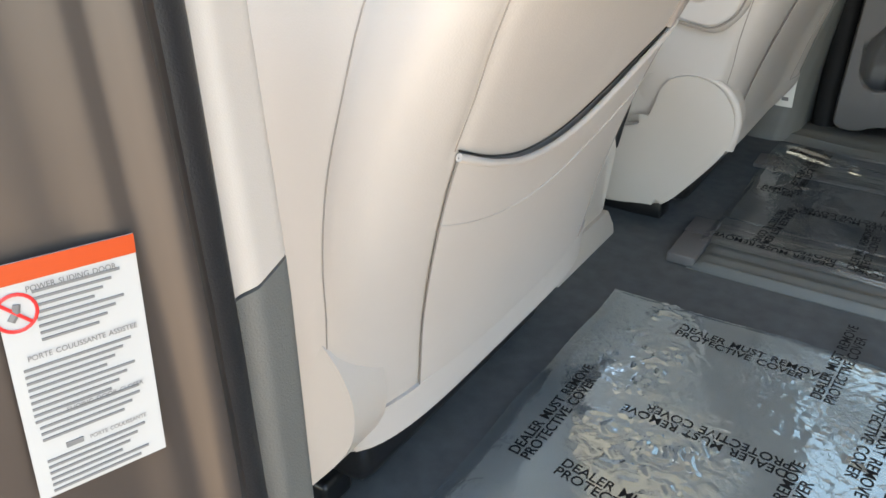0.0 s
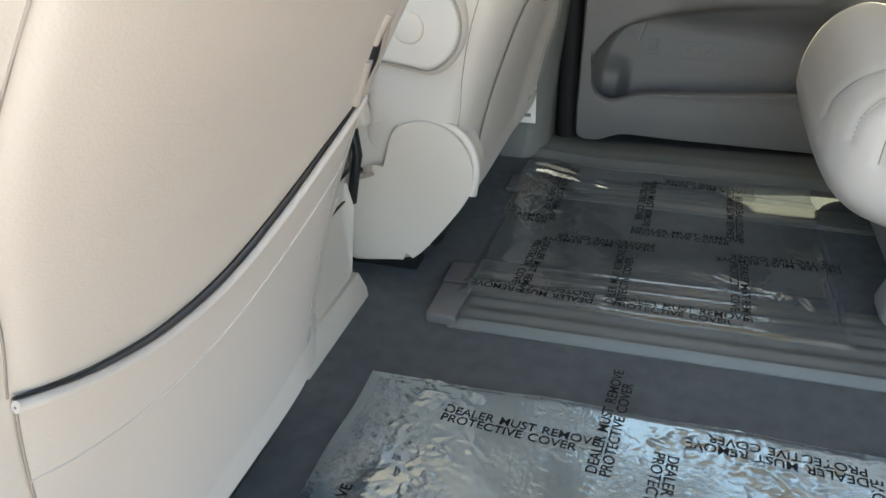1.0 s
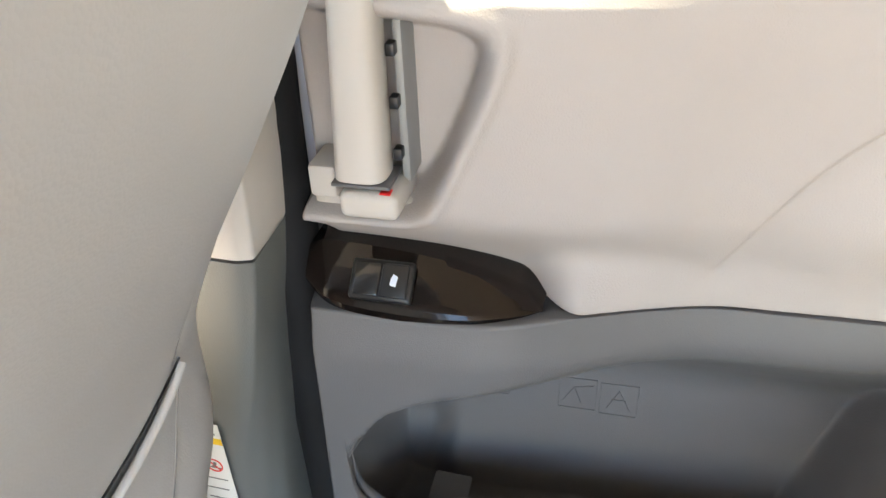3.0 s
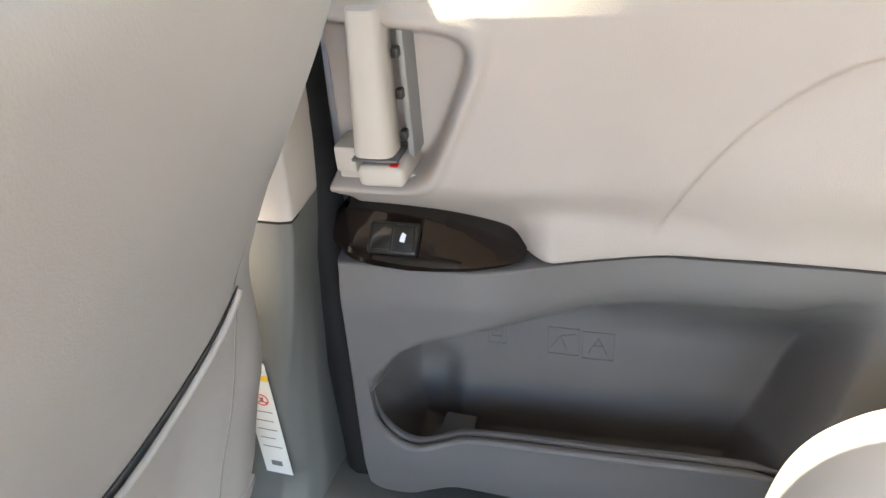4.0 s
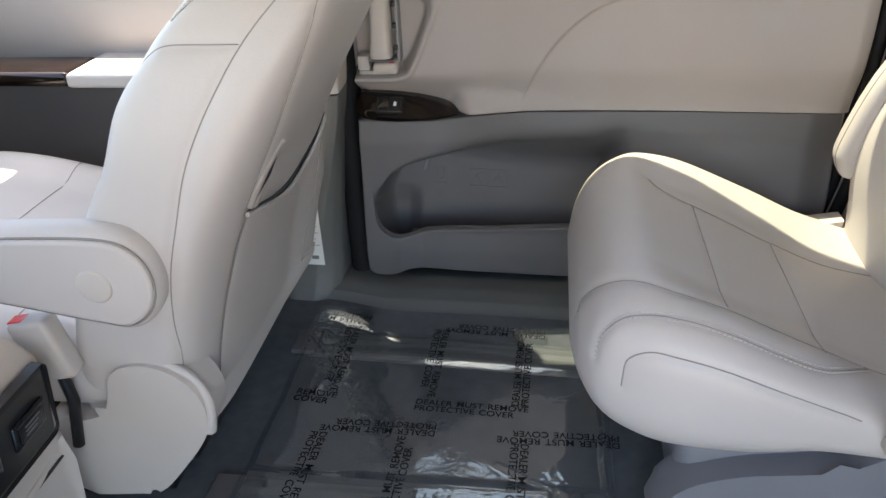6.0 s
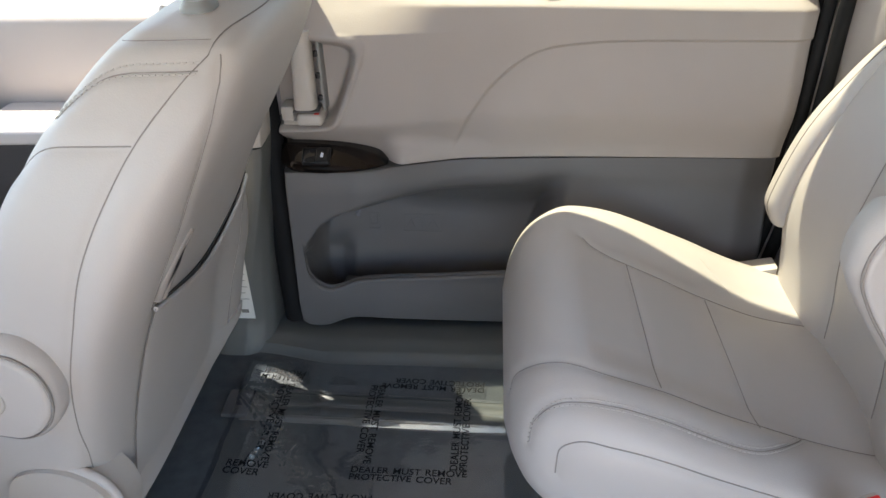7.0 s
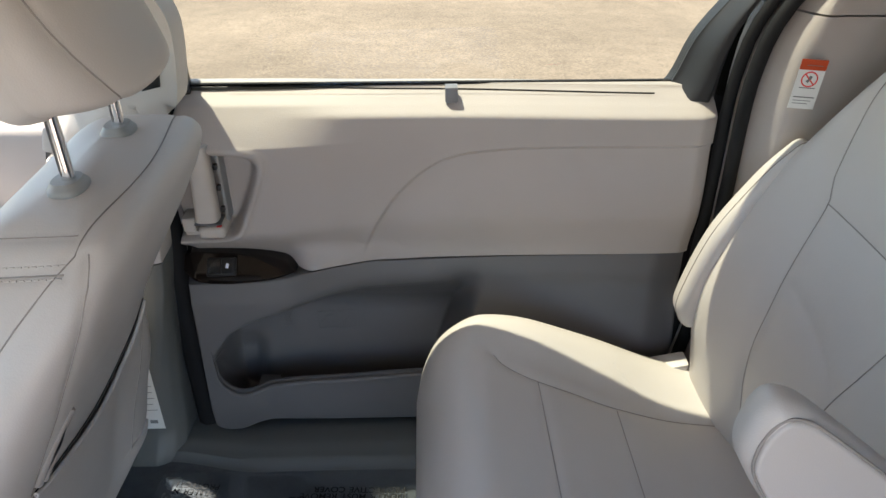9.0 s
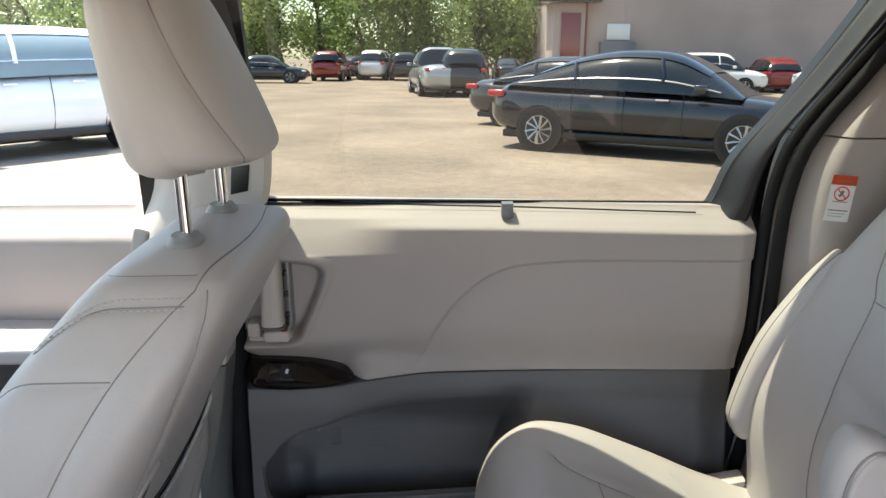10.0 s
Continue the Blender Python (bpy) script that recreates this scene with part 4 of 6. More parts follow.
class Back:
    """An upholstered backrest: level rings between a front line, a rear line and a half width, all over height."""

    def __init__(self, rear, front, wide, low, high, dish, e=0.34, extra=0.0, sag=0.0, wing=0.0):
        self.wing = wing
        self.sag = sag
        self.extra = extra
        self.rear, self.front, self.wide, self.low, self.high, self.dish, self.e = rear, front, wide, low, high, dish, e

    def half(self, z, side):
        return self.wide(z) + (self.extra * step(0.12, 0.20, z) * step(0.54, 0.34, z) if side > 0 else 0.0)

    def ring(self, z, a):
        c, s = math.cos(a), math.sin(a)
        w = self.half(z, c)
        r, f = self.rear(z), self.front(z)
        yy, tt = power(c, self.e), power(s, self.e)
        x = (r + f) / 2 + (r - f) / 2 * tt
        fade = step(self.high, self.high - 0.15, z)
        if tt < 0:
            x += self.dish * fade * (1 - yy * yy) * -tt
            x += self.wing * fade * tt * step(0.3, 0.9, yy) * step(0.30, 0.46, z)
        else:
            x -= 0.010 * fade * yy ** 4 * tt
            x += self.sag * tt * step(0.35, 0.95, yy) * step(0.12, 0.17, z) * step(0.46, 0.30, z)
        return Vector((x, w * yy, z))

    def rearward(self, z, y, out=0.0):
        w = self.half(z, y)
        yy = max(-0.999, min(0.999, y / w))
        c = power(yy, 1 / self.e)
        p = self.ring(z, math.atan2(math.sqrt(max(0.0, 1 - c * c)), c))
        return p + Vector((out, 0, 0))

    def forward(self, z, y, out=0.0):
        w = self.half(z, y)
        yy = max(-0.999, min(0.999, y / w))
        c = power(yy, 1 / self.e)
        p = self.ring(z, -math.atan2(math.sqrt(max(0.0, 1 - c * c)), c))
        return p - Vector((out, 0, 0))

    def mesh(self, wide=56, deep=22, nv=150):
        def f(u, v):
            t = 1 - (1 - v) ** 1.35
            return self.ring(self.low + (self.high - self.low) * t, 2 * math.pi * u)
        return ringed(f, spread(self.e, wide, deep), nv)


def moved(bm, d):
    bmesh.ops.translate(bm, vec=d, verts=bm.verts)
    return bm


def front_seat(d, label, flip):
    """A front seat, its base set at d; flip mirrors it for the driver."""
    seat = thing("front_seat", label, "car seat", "front seats")
    b = Back(REAR, FRONT, WIDE, 0.125, 0.774, 0.035, 0.34, 0.0 if flip else 0.022, 0.0 if flip else 0.036, 0.055 if flip else 0.0)

    def p(name, bm, mat, parent=seat, lab="", smooth=60):
        if flip:
            bmesh.ops.scale(bm, vec=(1, -1, 1), verts=bm.verts)
        return part(name, moved(bm, d), mat, parent, lab, smooth)
    back = p("backrest", b.mesh(), M_LEATHER, seat, "pale grey leather backrest", 180)

    def rings(z0, z1, a):
        n = 30
        return [b.ring(z0 + (z1 - z0) * k / n, a) for k in range(n + 1)]
    deg = math.pi / 180
    # seam round the rear panel: up one side, over the top, down the other
    off = lerp_table([(0.13, 0.012), (0.295, 0.020), (0.355, 0.032), (0.427, 0.046), (0.496, 0.058), (0.572, 0.076), (0.65, 0.080), (0.69, 0.076), (0.72, 0.064), (0.739, 0.052), (0.752, 0.034)])

    def edge(z, side):
        half = (b.rear(z) - b.front(z)) / 2
        more = 0.018 * step(0.74, 0.66, z) if side > 0 else 0.0
        tt = max(0.02, 1 - (off(z) + more) / half)
        a = math.asin(tt ** (1 / b.e))
        return b.ring(z, math.pi - a if side < 0 else a)
    left = [edge(0.13 + 0.622 * k / 40, -1) for k in range(41)]
    right = [edge(0.752 - 0.622 * k / 40, 1) for k in range(41)]
    over = []
    for k in range(1, 24):
        q = left[-1].lerp(right[0], k / 24)
        s = math.sin(math.pi * k / 24)
        x = q.x + 0.018 * s
        lo, hi = 0.70, 0.774
        for _ in range(24):
            z = (lo + hi) / 2
            if abs(q.y) < b.wide(z) * 0.999 and x < b.rearward(z, q.y).x:
                lo = z
            else:
                hi = z
        over.append(Vector((x, q.y, lo + 0.0004)))
    p("seam", tube(left + over + right, 0.0008, 6), M_SEAM, back)
    # side panel seams and the stitched yoke
    for z, dz, a0, a1 in ((0.684, -0.034, 179.6, 225), (0.762, -0.004, 168, 235), (0.684, -0.034, 1.5, -45)):
        p("seam", tube([b.ring(z + dz * (k / 20) ** 3, (a0 + (a1 - a0) * k / 20) * deg) for k in range(21)], 0.0008, 6), M_SEAM, back)
    for z in (0.7385, 0.7465):
        p("stitching", dashes([b.ring(z - 0.040 * (k / 24) ** 2.4, (174 + 46 * k / 24) * deg) + Vector((0, -0.0005, 0)) for k in range(25)], 0.0009), M_STITCH, back)
    curve = lerp_table([(0.455, -0.181), (0.50, -0.181), (0.55, -0.185), (0.61, -0.200), (0.655, -0.206), (0.68, -0.206), (0.711, -0.200), (0.734, -0.188), (0.752, -0.170)])
    p("seam", tube([b.rearward(z, max(curve(z), -0.992 * b.wide(z)), 0.0) for z in [0.455 + 0.297 * k / 40 for k in range(41)]], 0.0008, 6), M_SEAM, back)
    curve2 = lerp_table([(0.444, 0.213), (0.483, 0.219), (0.528, 0.230), (0.567, 0.236), (0.61, 0.232), (0.655, 0.222), (0.70, 0.205), (0.735, 0.186), (0.752, 0.168)])
    p("seam", tube([b.rearward(z, min(curve2(z), 0.992 * b.wide(z)), 0.0) for z in [0.444 + 0.308 * k / 40 for k in range(41)]], 0.0008, 6), M_SEAM, back)
    p("seam", tube([b.ring(0.741 - 0.040 * (k / 24) ** 2.4, (174 + 46 * k / 24) * deg) for k in range(25)], 0.0009, 6), M_SEAM, back)

    draw_in(back, 0.0026, 0.0070)
    # map pocket across the rear
    ztop = lerp_table([(-0.183, 0.459), (-0.115, 0.437), (-0.04, 0.411), (0.03, 0.397), (0.10, 0.401), (0.16, 0.418), (0.213, 0.441)])

    def pocket(u, v):
        y = -0.182 + 0.395 * u - 0.048 * (1 - v) * u
        z = 0.165 + (ztop(y) - 0.165) * v
        puff = 0.0065 * math.sin(math.pi * min(1, max(0, u))) ** 0.6 * (0.35 + 0.65 * v)
        return b.rearward(z, min(y, b.wide(z) * 0.985), 0.003 + puff)
    p("pocket", sheet(pocket, 40, 24), M_LEATHER, back, "leather map pocket", 180)
    p("pocket_hem", tube([Vector(pocket(k / 40, 1.0)) for k in range(41)], 0.0032, 8), M_LEATHER, back)
    # thin black tube drawn as the shade inside the pocket mouth
    p("pocket_gap", tube([b.rearward(ztop(y) + 0.005, min(y, b.wide(ztop(y)) * 0.985), 0.001) for y in [-0.182 + 0.395 * k / 40 for k in range(41)]], 0.0009, 6), M_BLACK, back, "black line for the shade in the pocket mouth")
    p("seam", tube([Vector(pocket(1.0, k / 20)) for k in range(21)], 0.0008, 6), M_SEAM, back)
    p("seam", tube([Vector(pocket(0.0, k / 20)) for k in range(21)], 0.0008, 6), M_SEAM, back)
    if flip:
        p("seam", tube([Vector(pocket(k / 40, 0.78)) + Vector((0.0003, 0, 0)) for k in range(41)], 0.0009, 5), M_STITCH, back)
    # flap under the pocket
    p("skirt", sheet(lambda u, v: b.rearward(0.140 + 0.038 * v, (-0.24 + 0.48 * u) * 0.985, 0.004 + 0.005 * (1 - v)) + Vector((0, 0, -0.006 * (1 - v))), 40, 8, thick=(-0.006, 0, 0)), M_LEATHER, back, "leather skirt flap", 60)
    # bag hook beside the pocket
    def line(pts, out, n=6):
        return [b.rearward(q.y, q.x, out) for q in spline([(y, z, 0) for y, z in pts], n)]
    hk = p("bag_hook", tube(line([(-0.1735, 0.466), (-0.1690, 0.492), (-0.1620, 0.513), (-0.1520, 0.527), (-0.1385, 0.541)], -0.0012), lambda t: 0.0056 - 0.0012 * t, 12), M_HOOK_SHADED, back, "beige plastic bag hook")
    # black core put in as the shade between the hook's arms
    p("hook_slot", tube(line([(-0.1650, 0.464), (-0.1575, 0.490), (-0.1465, 0.516), (-0.1405, 0.527)], -0.0042), lambda t: 0.0090 - 0.004 * abs(2 * t - 1), 12), M_BLACK, hk)
    p("hook_brow", tube(line([(-0.1390, 0.540), (-0.1380, 0.530), (-0.1400, 0.516)], -0.0002), lambda t: 0.0046 - 0.001 * t, 10), M_HOOK_SHADED, hk)
    p("hook_lever", tube(line([(-0.1600, 0.460), (-0.1545, 0.476), (-0.1475, 0.492), (-0.1430, 0.502)], 0.0002), lambda t: 0.0052 - 0.0014 * t, 12), M_HOOK_SHADED, hk)

    # head restraint on two posts
    rest = p("head_restraint", ringed(head_point, spread(0.72, 36, 22), 70), M_LEATHER, seat, "pale leather head restraint", 180)
    p("seam", tube([Vector(head_point(0.335 + 0.055 * math.sin(k / 30 * 2.2), 0.03 + 0.94 * k / 30)) for k in range(31)], 0.0010, 6), M_SEAM, rest)
    p("seam", tube([Vector(head_point(0.165 - 0.055 * math.sin(k / 30 * 2.2), 0.03 + 0.94 * k / 30)) for k in range(31)], 0.0010, 6), M_SEAM, rest)
    draw_in(rest)
    for y in (-0.073, 0.073):
        p("post", tube([(-0.134, y, 0.74), (-0.134, y, 0.80), (-0.134, y, 0.88)], 0.0068, 16), M_CHROME, rest, "chrome post")
        p("collar", sheet(lambda u, v: (-0.136 + (0.019 - 0.005 * step(0.6, 1, v)) * power(math.cos(2 * math.pi * u), 0.8), y + (0.023 - 0.006 * step(0.6, 1, v)) * power(math.sin(2 * math.pi * u), 0.8), 0.762 + 0.020 * v), 28, 8, loop=True, cap=True), M_COLLAR, rest, "grey plastic post collar")

    # cushion
    def cush(u, v):
        x = -0.34 - 0.60 * v
        w = 0.262 - 0.03 * step(0.85, 1, v)
        top = 0.300 + 0.055 * step(0.3, 0.85, v) - 0.10 * step(0.93, 1.0, v)
        a = 2 * math.pi * u
        yy, zz = power(math.cos(a), 0.55), power(math.sin(a), 0.55)
        bolster = 0.032 * step(0.55, 0.85, abs(yy)) if zz > 0 else 0
        low = 0.17
        return (x, w * yy, (top + low) / 2 + (top - low) / 2 * zz + bolster * zz)
    cu = p("cushion", sheet(cush, 56, 40, loop=True, cap=True), M_LEATHER, seat, "pale leather seat cushion", 180)
    for v in (0.35, 0.6):
        p("seam", tube([Vector(cush(0.10 + 0.30 * k / 20, v)) for k in range(21)], 0.0009, 6), M_SEAM, cu)

    # reclining shields either side, and the foot
    outline = [(q.x, q.y) for q in spline([(-0.52, 0.180, 0), (-0.470, 0.185, 0), (-0.430, 0.200, 0), (-0.414, 0.232, 0), (-0.405, 0.262, 0), (-0.385, 0.281, 0), (-0.348, 0.287, 0), (-0.310, 0.272, 0), (-0.287, 0.240, 0), (-0.282, 0.205, 0), (-0.294, 0.165, 0), (-0.335, 0.108, 0), (-0.376, 0.062, 0), (-0.41, 0.052, 0), (-0.52, 0.054, 0)], 5, True)]
    for s in (-1, 1):
        a, c = (-0.275, -0.210) if s < 0 else (0.22, 0.264)
        if s > 0 and not flip:
            a, c = 0.235, 0.275
        back_by = 0.020 if s > 0 else 0.060 if flip else 0.0
        p("side_shield", prism([(x - back_by, z) for x, z in outline], "y", a, c, 0.013, 4), M_PLASTIC, seat, "smooth beige plastic side shield")
        p("belt_anchor", box(-0.56, -0.49, min(s * 0.262, s * 0.235), max(s * 0.262, s * 0.235), 0.13, 0.17, 0.008), M_PLASTIC, seat)
    if not flip:
        rim = spline([(-0.43, 0.278, 0), (-0.404, 0.286, 0), (-0.360, 0.288, 0), (-0.328, 0.282, 0), (-0.302, 0.268, 0), (-0.286, 0.246, 0), (-0.280, 0.215, 0), (-0.287, 0.176, 0)], 6)
        p("welt", tube([Vector((q.x, -0.262 - 0.004 * step(0.26, 0.19, q.y), q.y)) for q in rim], lambda t: 0.0060 + 0.003 * step(0.7, 1.0, t), 12), M_LEATHER, back, "rolled leather welt")
    p("foot", box(-0.80, -0.36, -0.20, 0.20, 0.03, 0.19, 0.02, 3), M_BLACK, seat, "black seat frame")
    for y in (-0.20, 0.20):
        p("floor_track", box(-0.85, -0.395, y - 0.022, y + 0.022, 0.0, 0.036, 0.006), M_BLACK, seat, "black floor track")

    # armrest hung on the inner side
    s = -1
    arm_outline = [(q.x, q.y) for q in spline([(-0.615, 0.435, 0), (-0.59, 0.478, 0), (-0.50, 0.492, 0), (-0.34, 0.497, 0), (-0.285, 0.478, 0), (-0.266, 0.437, 0), (-0.278, 0.392, 0), (-0.318, 0.362, 0), (-0.37, 0.366, 0), (-0.50, 0.392, 0), (-0.59, 0.405, 0)], 6, True)]
    arm_outline = [(x if x < -0.355 else -0.355 + (x + 0.355) * 0.80, z) for x, z in arm_outline]
    y0, y1 = sorted((s * 0.304, s * 0.256))
    arm = p("armrest", pad(arm_outline, y0, y1, 0.021), M_LEATHER, seat, "padded leather armrest", 80)
    inset = [(-0.37 + (x + 0.37) * 0.945, 0.430 + (z - 0.430) * 0.83) for x, z in arm_outline]
    p("armrest_pad", pad(inset, s * 0.3060, s * 0.276, 0.006), M_LEATHER, arm, "", 80)
    p("seam", tube([Vector((-0.37 + (x + 0.37) * 1.012, s * 0.3010, 0.430 + (z - 0.430) * 1.025)) for x, z in inset + inset[:1]], 0.0016, 6), M_SEAM, arm)
    disc = [(-0.358 + 0.022 * math.cos(k * math.pi / 14), 0.428 + 0.022 * math.sin(k * math.pi / 14)) for k in range(28)]
    p("pivot_cap", prism(disc, "y", s * 0.303, s * 0.3085, 0.003, 3), M_PLASTIC, arm, "round plastic pivot cap")
    return seat


def head_point(u, v):
    a = 2 * math.pi * u
    z = 0.850 + 0.211 * v
    cap = math.sqrt(max(0.0, 1 - (2 * v - 1) ** (14 if v < 0.5 else 6))) * (1 - 0.25 * v * v)
    lo = 0.92 + 0.08 * step(0, 0.4, v)
    w = 0.135 * (0.25 + 0.75 * cap) * lo
    t = 0.078 * (0.25 + 0.75 * cap) * (1 - 0.25 * v)
    xc = -0.116 - 0.060 * v
    yy, tt = power(math.cos(a), 0.7), power(math.sin(a), 0.75)
    return (xc + t * tt - 0.015 * yy * yy * (0.35 + 0.65 * max(-1.0, min(1.0, 2.5 * tt))), w * yy, z + 0.010 * (1 - v) * max(-1.0, min(0.0, 2.0 * tt)))


front_seat((0, 1.60, 0), "pale grey leather front passenger seat with armrest and map pocket", False)
front_seat((-0.055, 0.750, 0.0), "pale beige leather driver seat with a long map pocket", True)

# ---- second-row seat ----
CY = 1.622
seat2 = thing("captain_seat", "pale grey leather second-row seat, partly sunlit, on a grey base", "car seat")
CT = lerp_table([(0.172, 0.262), (0.182, 0.304), (0.205, 0.348), (0.242, 0.378), (0.285, 0.387), (0.374, 0.366), (0.494, 0.305), (0.594, 0.252), (0.72, 0.215)])
CB = lerp_table([(0.172, 0.235), (0.182, 0.204), (0.205, 0.168), (0.24, 0.143), (0.30, 0.132), (0.40, 0.138), (0.50, 0.160), (0.72, 0.150)])
CW = lerp_table([(0.172, 0.150), (0.182, 0.195), (0.205, 0.236), (0.245, 0.262), (0.30, 0.280), (0.45, 0.288), (0.72, 0.275)])


def cushion2(u, v):
    t = v ** 1.5
    x = 0.172 + 0.533 * t
    a = 2 * math.pi * u
    c, s = math.cos(a), math.sin(a)
    yy, zz = power(c, 0.58), power(s, 0.58)
    top, low = CT(x), CB(x)
    z = (top + low) / 2 + (top - low) / 2 * zz
    if zz > 0:
        z -= 0.034 * (1 - step(0.45, 0.86, abs(yy))) * step(0.20, 0.36, x) * zz
        z -= 0.020 * step(0.2, 0.3, x) * step(0.4, 1.0, -yy) * zz * 0.4
    return (x + 0.015 * step(0.44, 0.22, x), CY + CW(x) * yy, z)


def cushion_top(x, y, out=0.0):
    yy = max(-0.995, min(0.995, (y - CY) / CW(x)))
    c = power(yy, 1 / 0.58)
    u = math.atan2(math.sqrt(max(0, 1 - c * c)), c) / (2 * math.pi)
    v = ((x - 0.172) / 0.533) ** (1 / 1.5)
    q = Vector(cushion2(u, v))
    q.z += out
    return q


def cushion_at(x, a):
    return Vector(cushion2(a / 360, ((x - 0.172) / 0.533) ** (1 / 1.5)))


cu2 = part("cushion", ringed(cushion2, spread(0.58, 60, 34), 130), M_LEATHER, seat2, "pale grey leather cushion", 180)


def along(points, lift=0.0, n=10):
    """Points of (x, angle) joined over the cushion's skin."""
    return [cushion_at(q.x, q.y * 100) + Vector((0, -lift, lift)) for q in spline([(x, a / 100, 0) for x, a in points], n)]


FAR_LINE = [(0.30, 74), (0.318, 78), (0.372, 80.7), (0.436, 80.7), (0.50, 80.0), (0.583, 76.5), (0.659, 74), (0.695, 73.3)]
NEAR_LINE = [(0.178, 128), (0.184, 119), (0.206, 118.7), (0.240, 120), (0.286, 122.0), (0.372, 121.5), (0.443, 120.5), (0.500, 117.3), (0.583, 111.5), (0.659, 111), (0.697, 110)]
ROUND_LINE = [(0.199, 172), (0.205, 155), (0.227, 144), (0.261, 140.7), (0.302, 139), (0.362, 139.5), (0.418, 140), (0.468, 139), (0.505, 132.7), (0.566, 113.3)]
LOW_LINE = [(0.231, 180), (0.236, 170), (0.259, 163.5), (0.291, 162), (0.353, 162.7), (0.428, 164.7), (0.52, 168)]
for line in (FAR_LINE, NEAR_LINE, LOW_LINE, ROUND_LINE):
    part("seam", tube(along(line), 0.0009, 6), M_SEAM, cu2)
for d in (-1.7, 1.7):
    part("stitching", dashes(along([(x, a + d) for x, a in ROUND_LINE], 0.0004), 0.0009), M_STITCH, cu2)
for x in (0.372, 0.502):
    part("seam", tube([cushion_top(x, 1.434 + 0.287 * k / 20) for k in range(21)], 0.0010, 6), M_SEAM, cu2)
part("stitching", dashes([cushion_at(0.515 + 0.044 * k / 20, 57 + 13.7 * k / 20) + Vector((0, 0, 0.0006)) for k in range(21)], 0.0012), M_STITCH, cu2)

draw_in(cu2, 0.0030, 0.0075)

B2F = lerp_table([(0.17, 0.630), (0.26, 0.625), (0.34, 0.618), (0.42, 0.628), (0.53, 0.672), (0.61, 0.715), (0.67, 0.750), (0.75, 0.795), (0.82, 0.838), (0.86, 0.868), (0.885, 0.905), (0.892, 0.935)])
B2R = lerp_table([(0.17, 0.80), (0.34, 0.84), (0.53, 0.90), (0.67, 0.955), (0.82, 1.005), (0.86, 1.008), (0.885, 0.995), (0.892, 0.965)])
B2W = lerp_table([(0.17, 0.235), (0.26, 0.256), (0.34, 0.268), (0.45, 0.274), (0.56, 0.268), (0.66, 0.248), (0.75, 0.215), (0.82, 0.182), (0.87, 0.145), (0.885, 0.11), (0.892, 0.05)])


class Back2(Back):
    def ring(self, z, a):
        q = Back.ring(self, z, a)
        return Vector((q.x, q.y + CY, q.z))


b2 = Back2(B2R, B2F, B2W, 0.17, 0.892, 0.068, 0.48)
bk2 = part("backrest", b2.mesh(56, 30, 150), M_LEATHER, seat2, "pale grey leather backrest", 180)
PANEL = lerp_table([(0.20, 0.088), (0.30, 0.086), (0.36, 0.088), (0.442, 0.095), (0.499, 0.107), (0.568, 0.120), (0.610, 0.132), (0.632, 0.149), (0.691, 0.170), (0.758, 0.182), (0.82, 0.165)])
DOUBLE = lerp_table([(0.24, 0.165), (0.30, 0.184), (0.37, 0.206), (0.425, 0.225), (0.484, 0.222), (0.551, 0.212), (0.606, 0.218), (0.70, 0.205)])
for s in (1, -1):
    part("seam", tube([b2.forward(z, s * min(PANEL(z), 0.97 * b2.wide(z)), 0.0) for z in [0.20 + 0.62 * k / 50 for k in range(51)]], 0.0009, 6), M_SEAM, bk2)
    for w in (0, 0.005):
        part("stitching", dashes([b2.forward(z, s * (DOUBLE(z) + w), 0.0004) for z in [0.24 + 0.46 * k / 40 for k in range(41)]], 0.0010), M_STITCH, bk2)
part("seam", tube([b2.forward(0.604 - 0.008 * math.sin(math.pi * k / 20), -0.128 + 0.256 * k / 20) for k in range(21)], 0.0009, 6), M_SEAM, bk2)
crease = part("seam", tube([b2.forward(0.494 - 0.014 * (k / 20) - 0.030 * (k / 20) ** 2, 0.098 - 0.19 * (k / 20)) for k in range(21)], 0.0008, 6), M_SEAM, bk2)
draw_in(bk2, 0.0042, 0.011)
bpy.data.objects.remove(crease)  # the lower fold is only pressed in, with no thread
rest2 = part("head_restraint", turned(sheet(head_point, 48, 30, loop=True, cap=True), Matrix.Translation((0.80, CY, 0.11)) @ Matrix.Diagonal((-1, 1, 1, 1)) @ Matrix.Translation((0.02, 0, 0))), M_LEATHER, seat2, "pale leather head restraint", 180)
for y in (-0.07, 0.07):
    part("post", tube([(0.94, CY + y, 0.87), (0.945, CY + y, 1.0)], 0.0068, 12), M_CHROME, rest2, "chrome post")

# raised inner armrest, a rounded pad with a welt round its side panel
arm_o = [(q.x, q.y) for q in spline([(0.497, 0.580, 0), (0.502, 0.612, 0), (0.516, 0.634, 0), (0.536, 0.634, 0), (0.562, 0.617, 0), (0.640, 0.549, 0), (0.74, 0.46, 0), (0.775, 0.41, 0), (0.75, 0.365, 0), (0.69, 0.355, 0), (0.61, 0.400, 0), (0.535, 0.502, 0), (0.505, 0.553, 0)], 6, True)]
arm2 = part("armrest", pad(arm_o, 1.319, 1.367, 0.019), M_LEATHER, seat2, "raised padded leather armrest", 80)
ins = [(0.640 + (x - 0.640) * 0.925, 0.497 + (z - 0.497) * 0.90) for x, z in arm_o]
part("armrest_pad", pad(ins, 1.3165, 1.340, 0.005), M_LEATHER, arm2, "", 80)
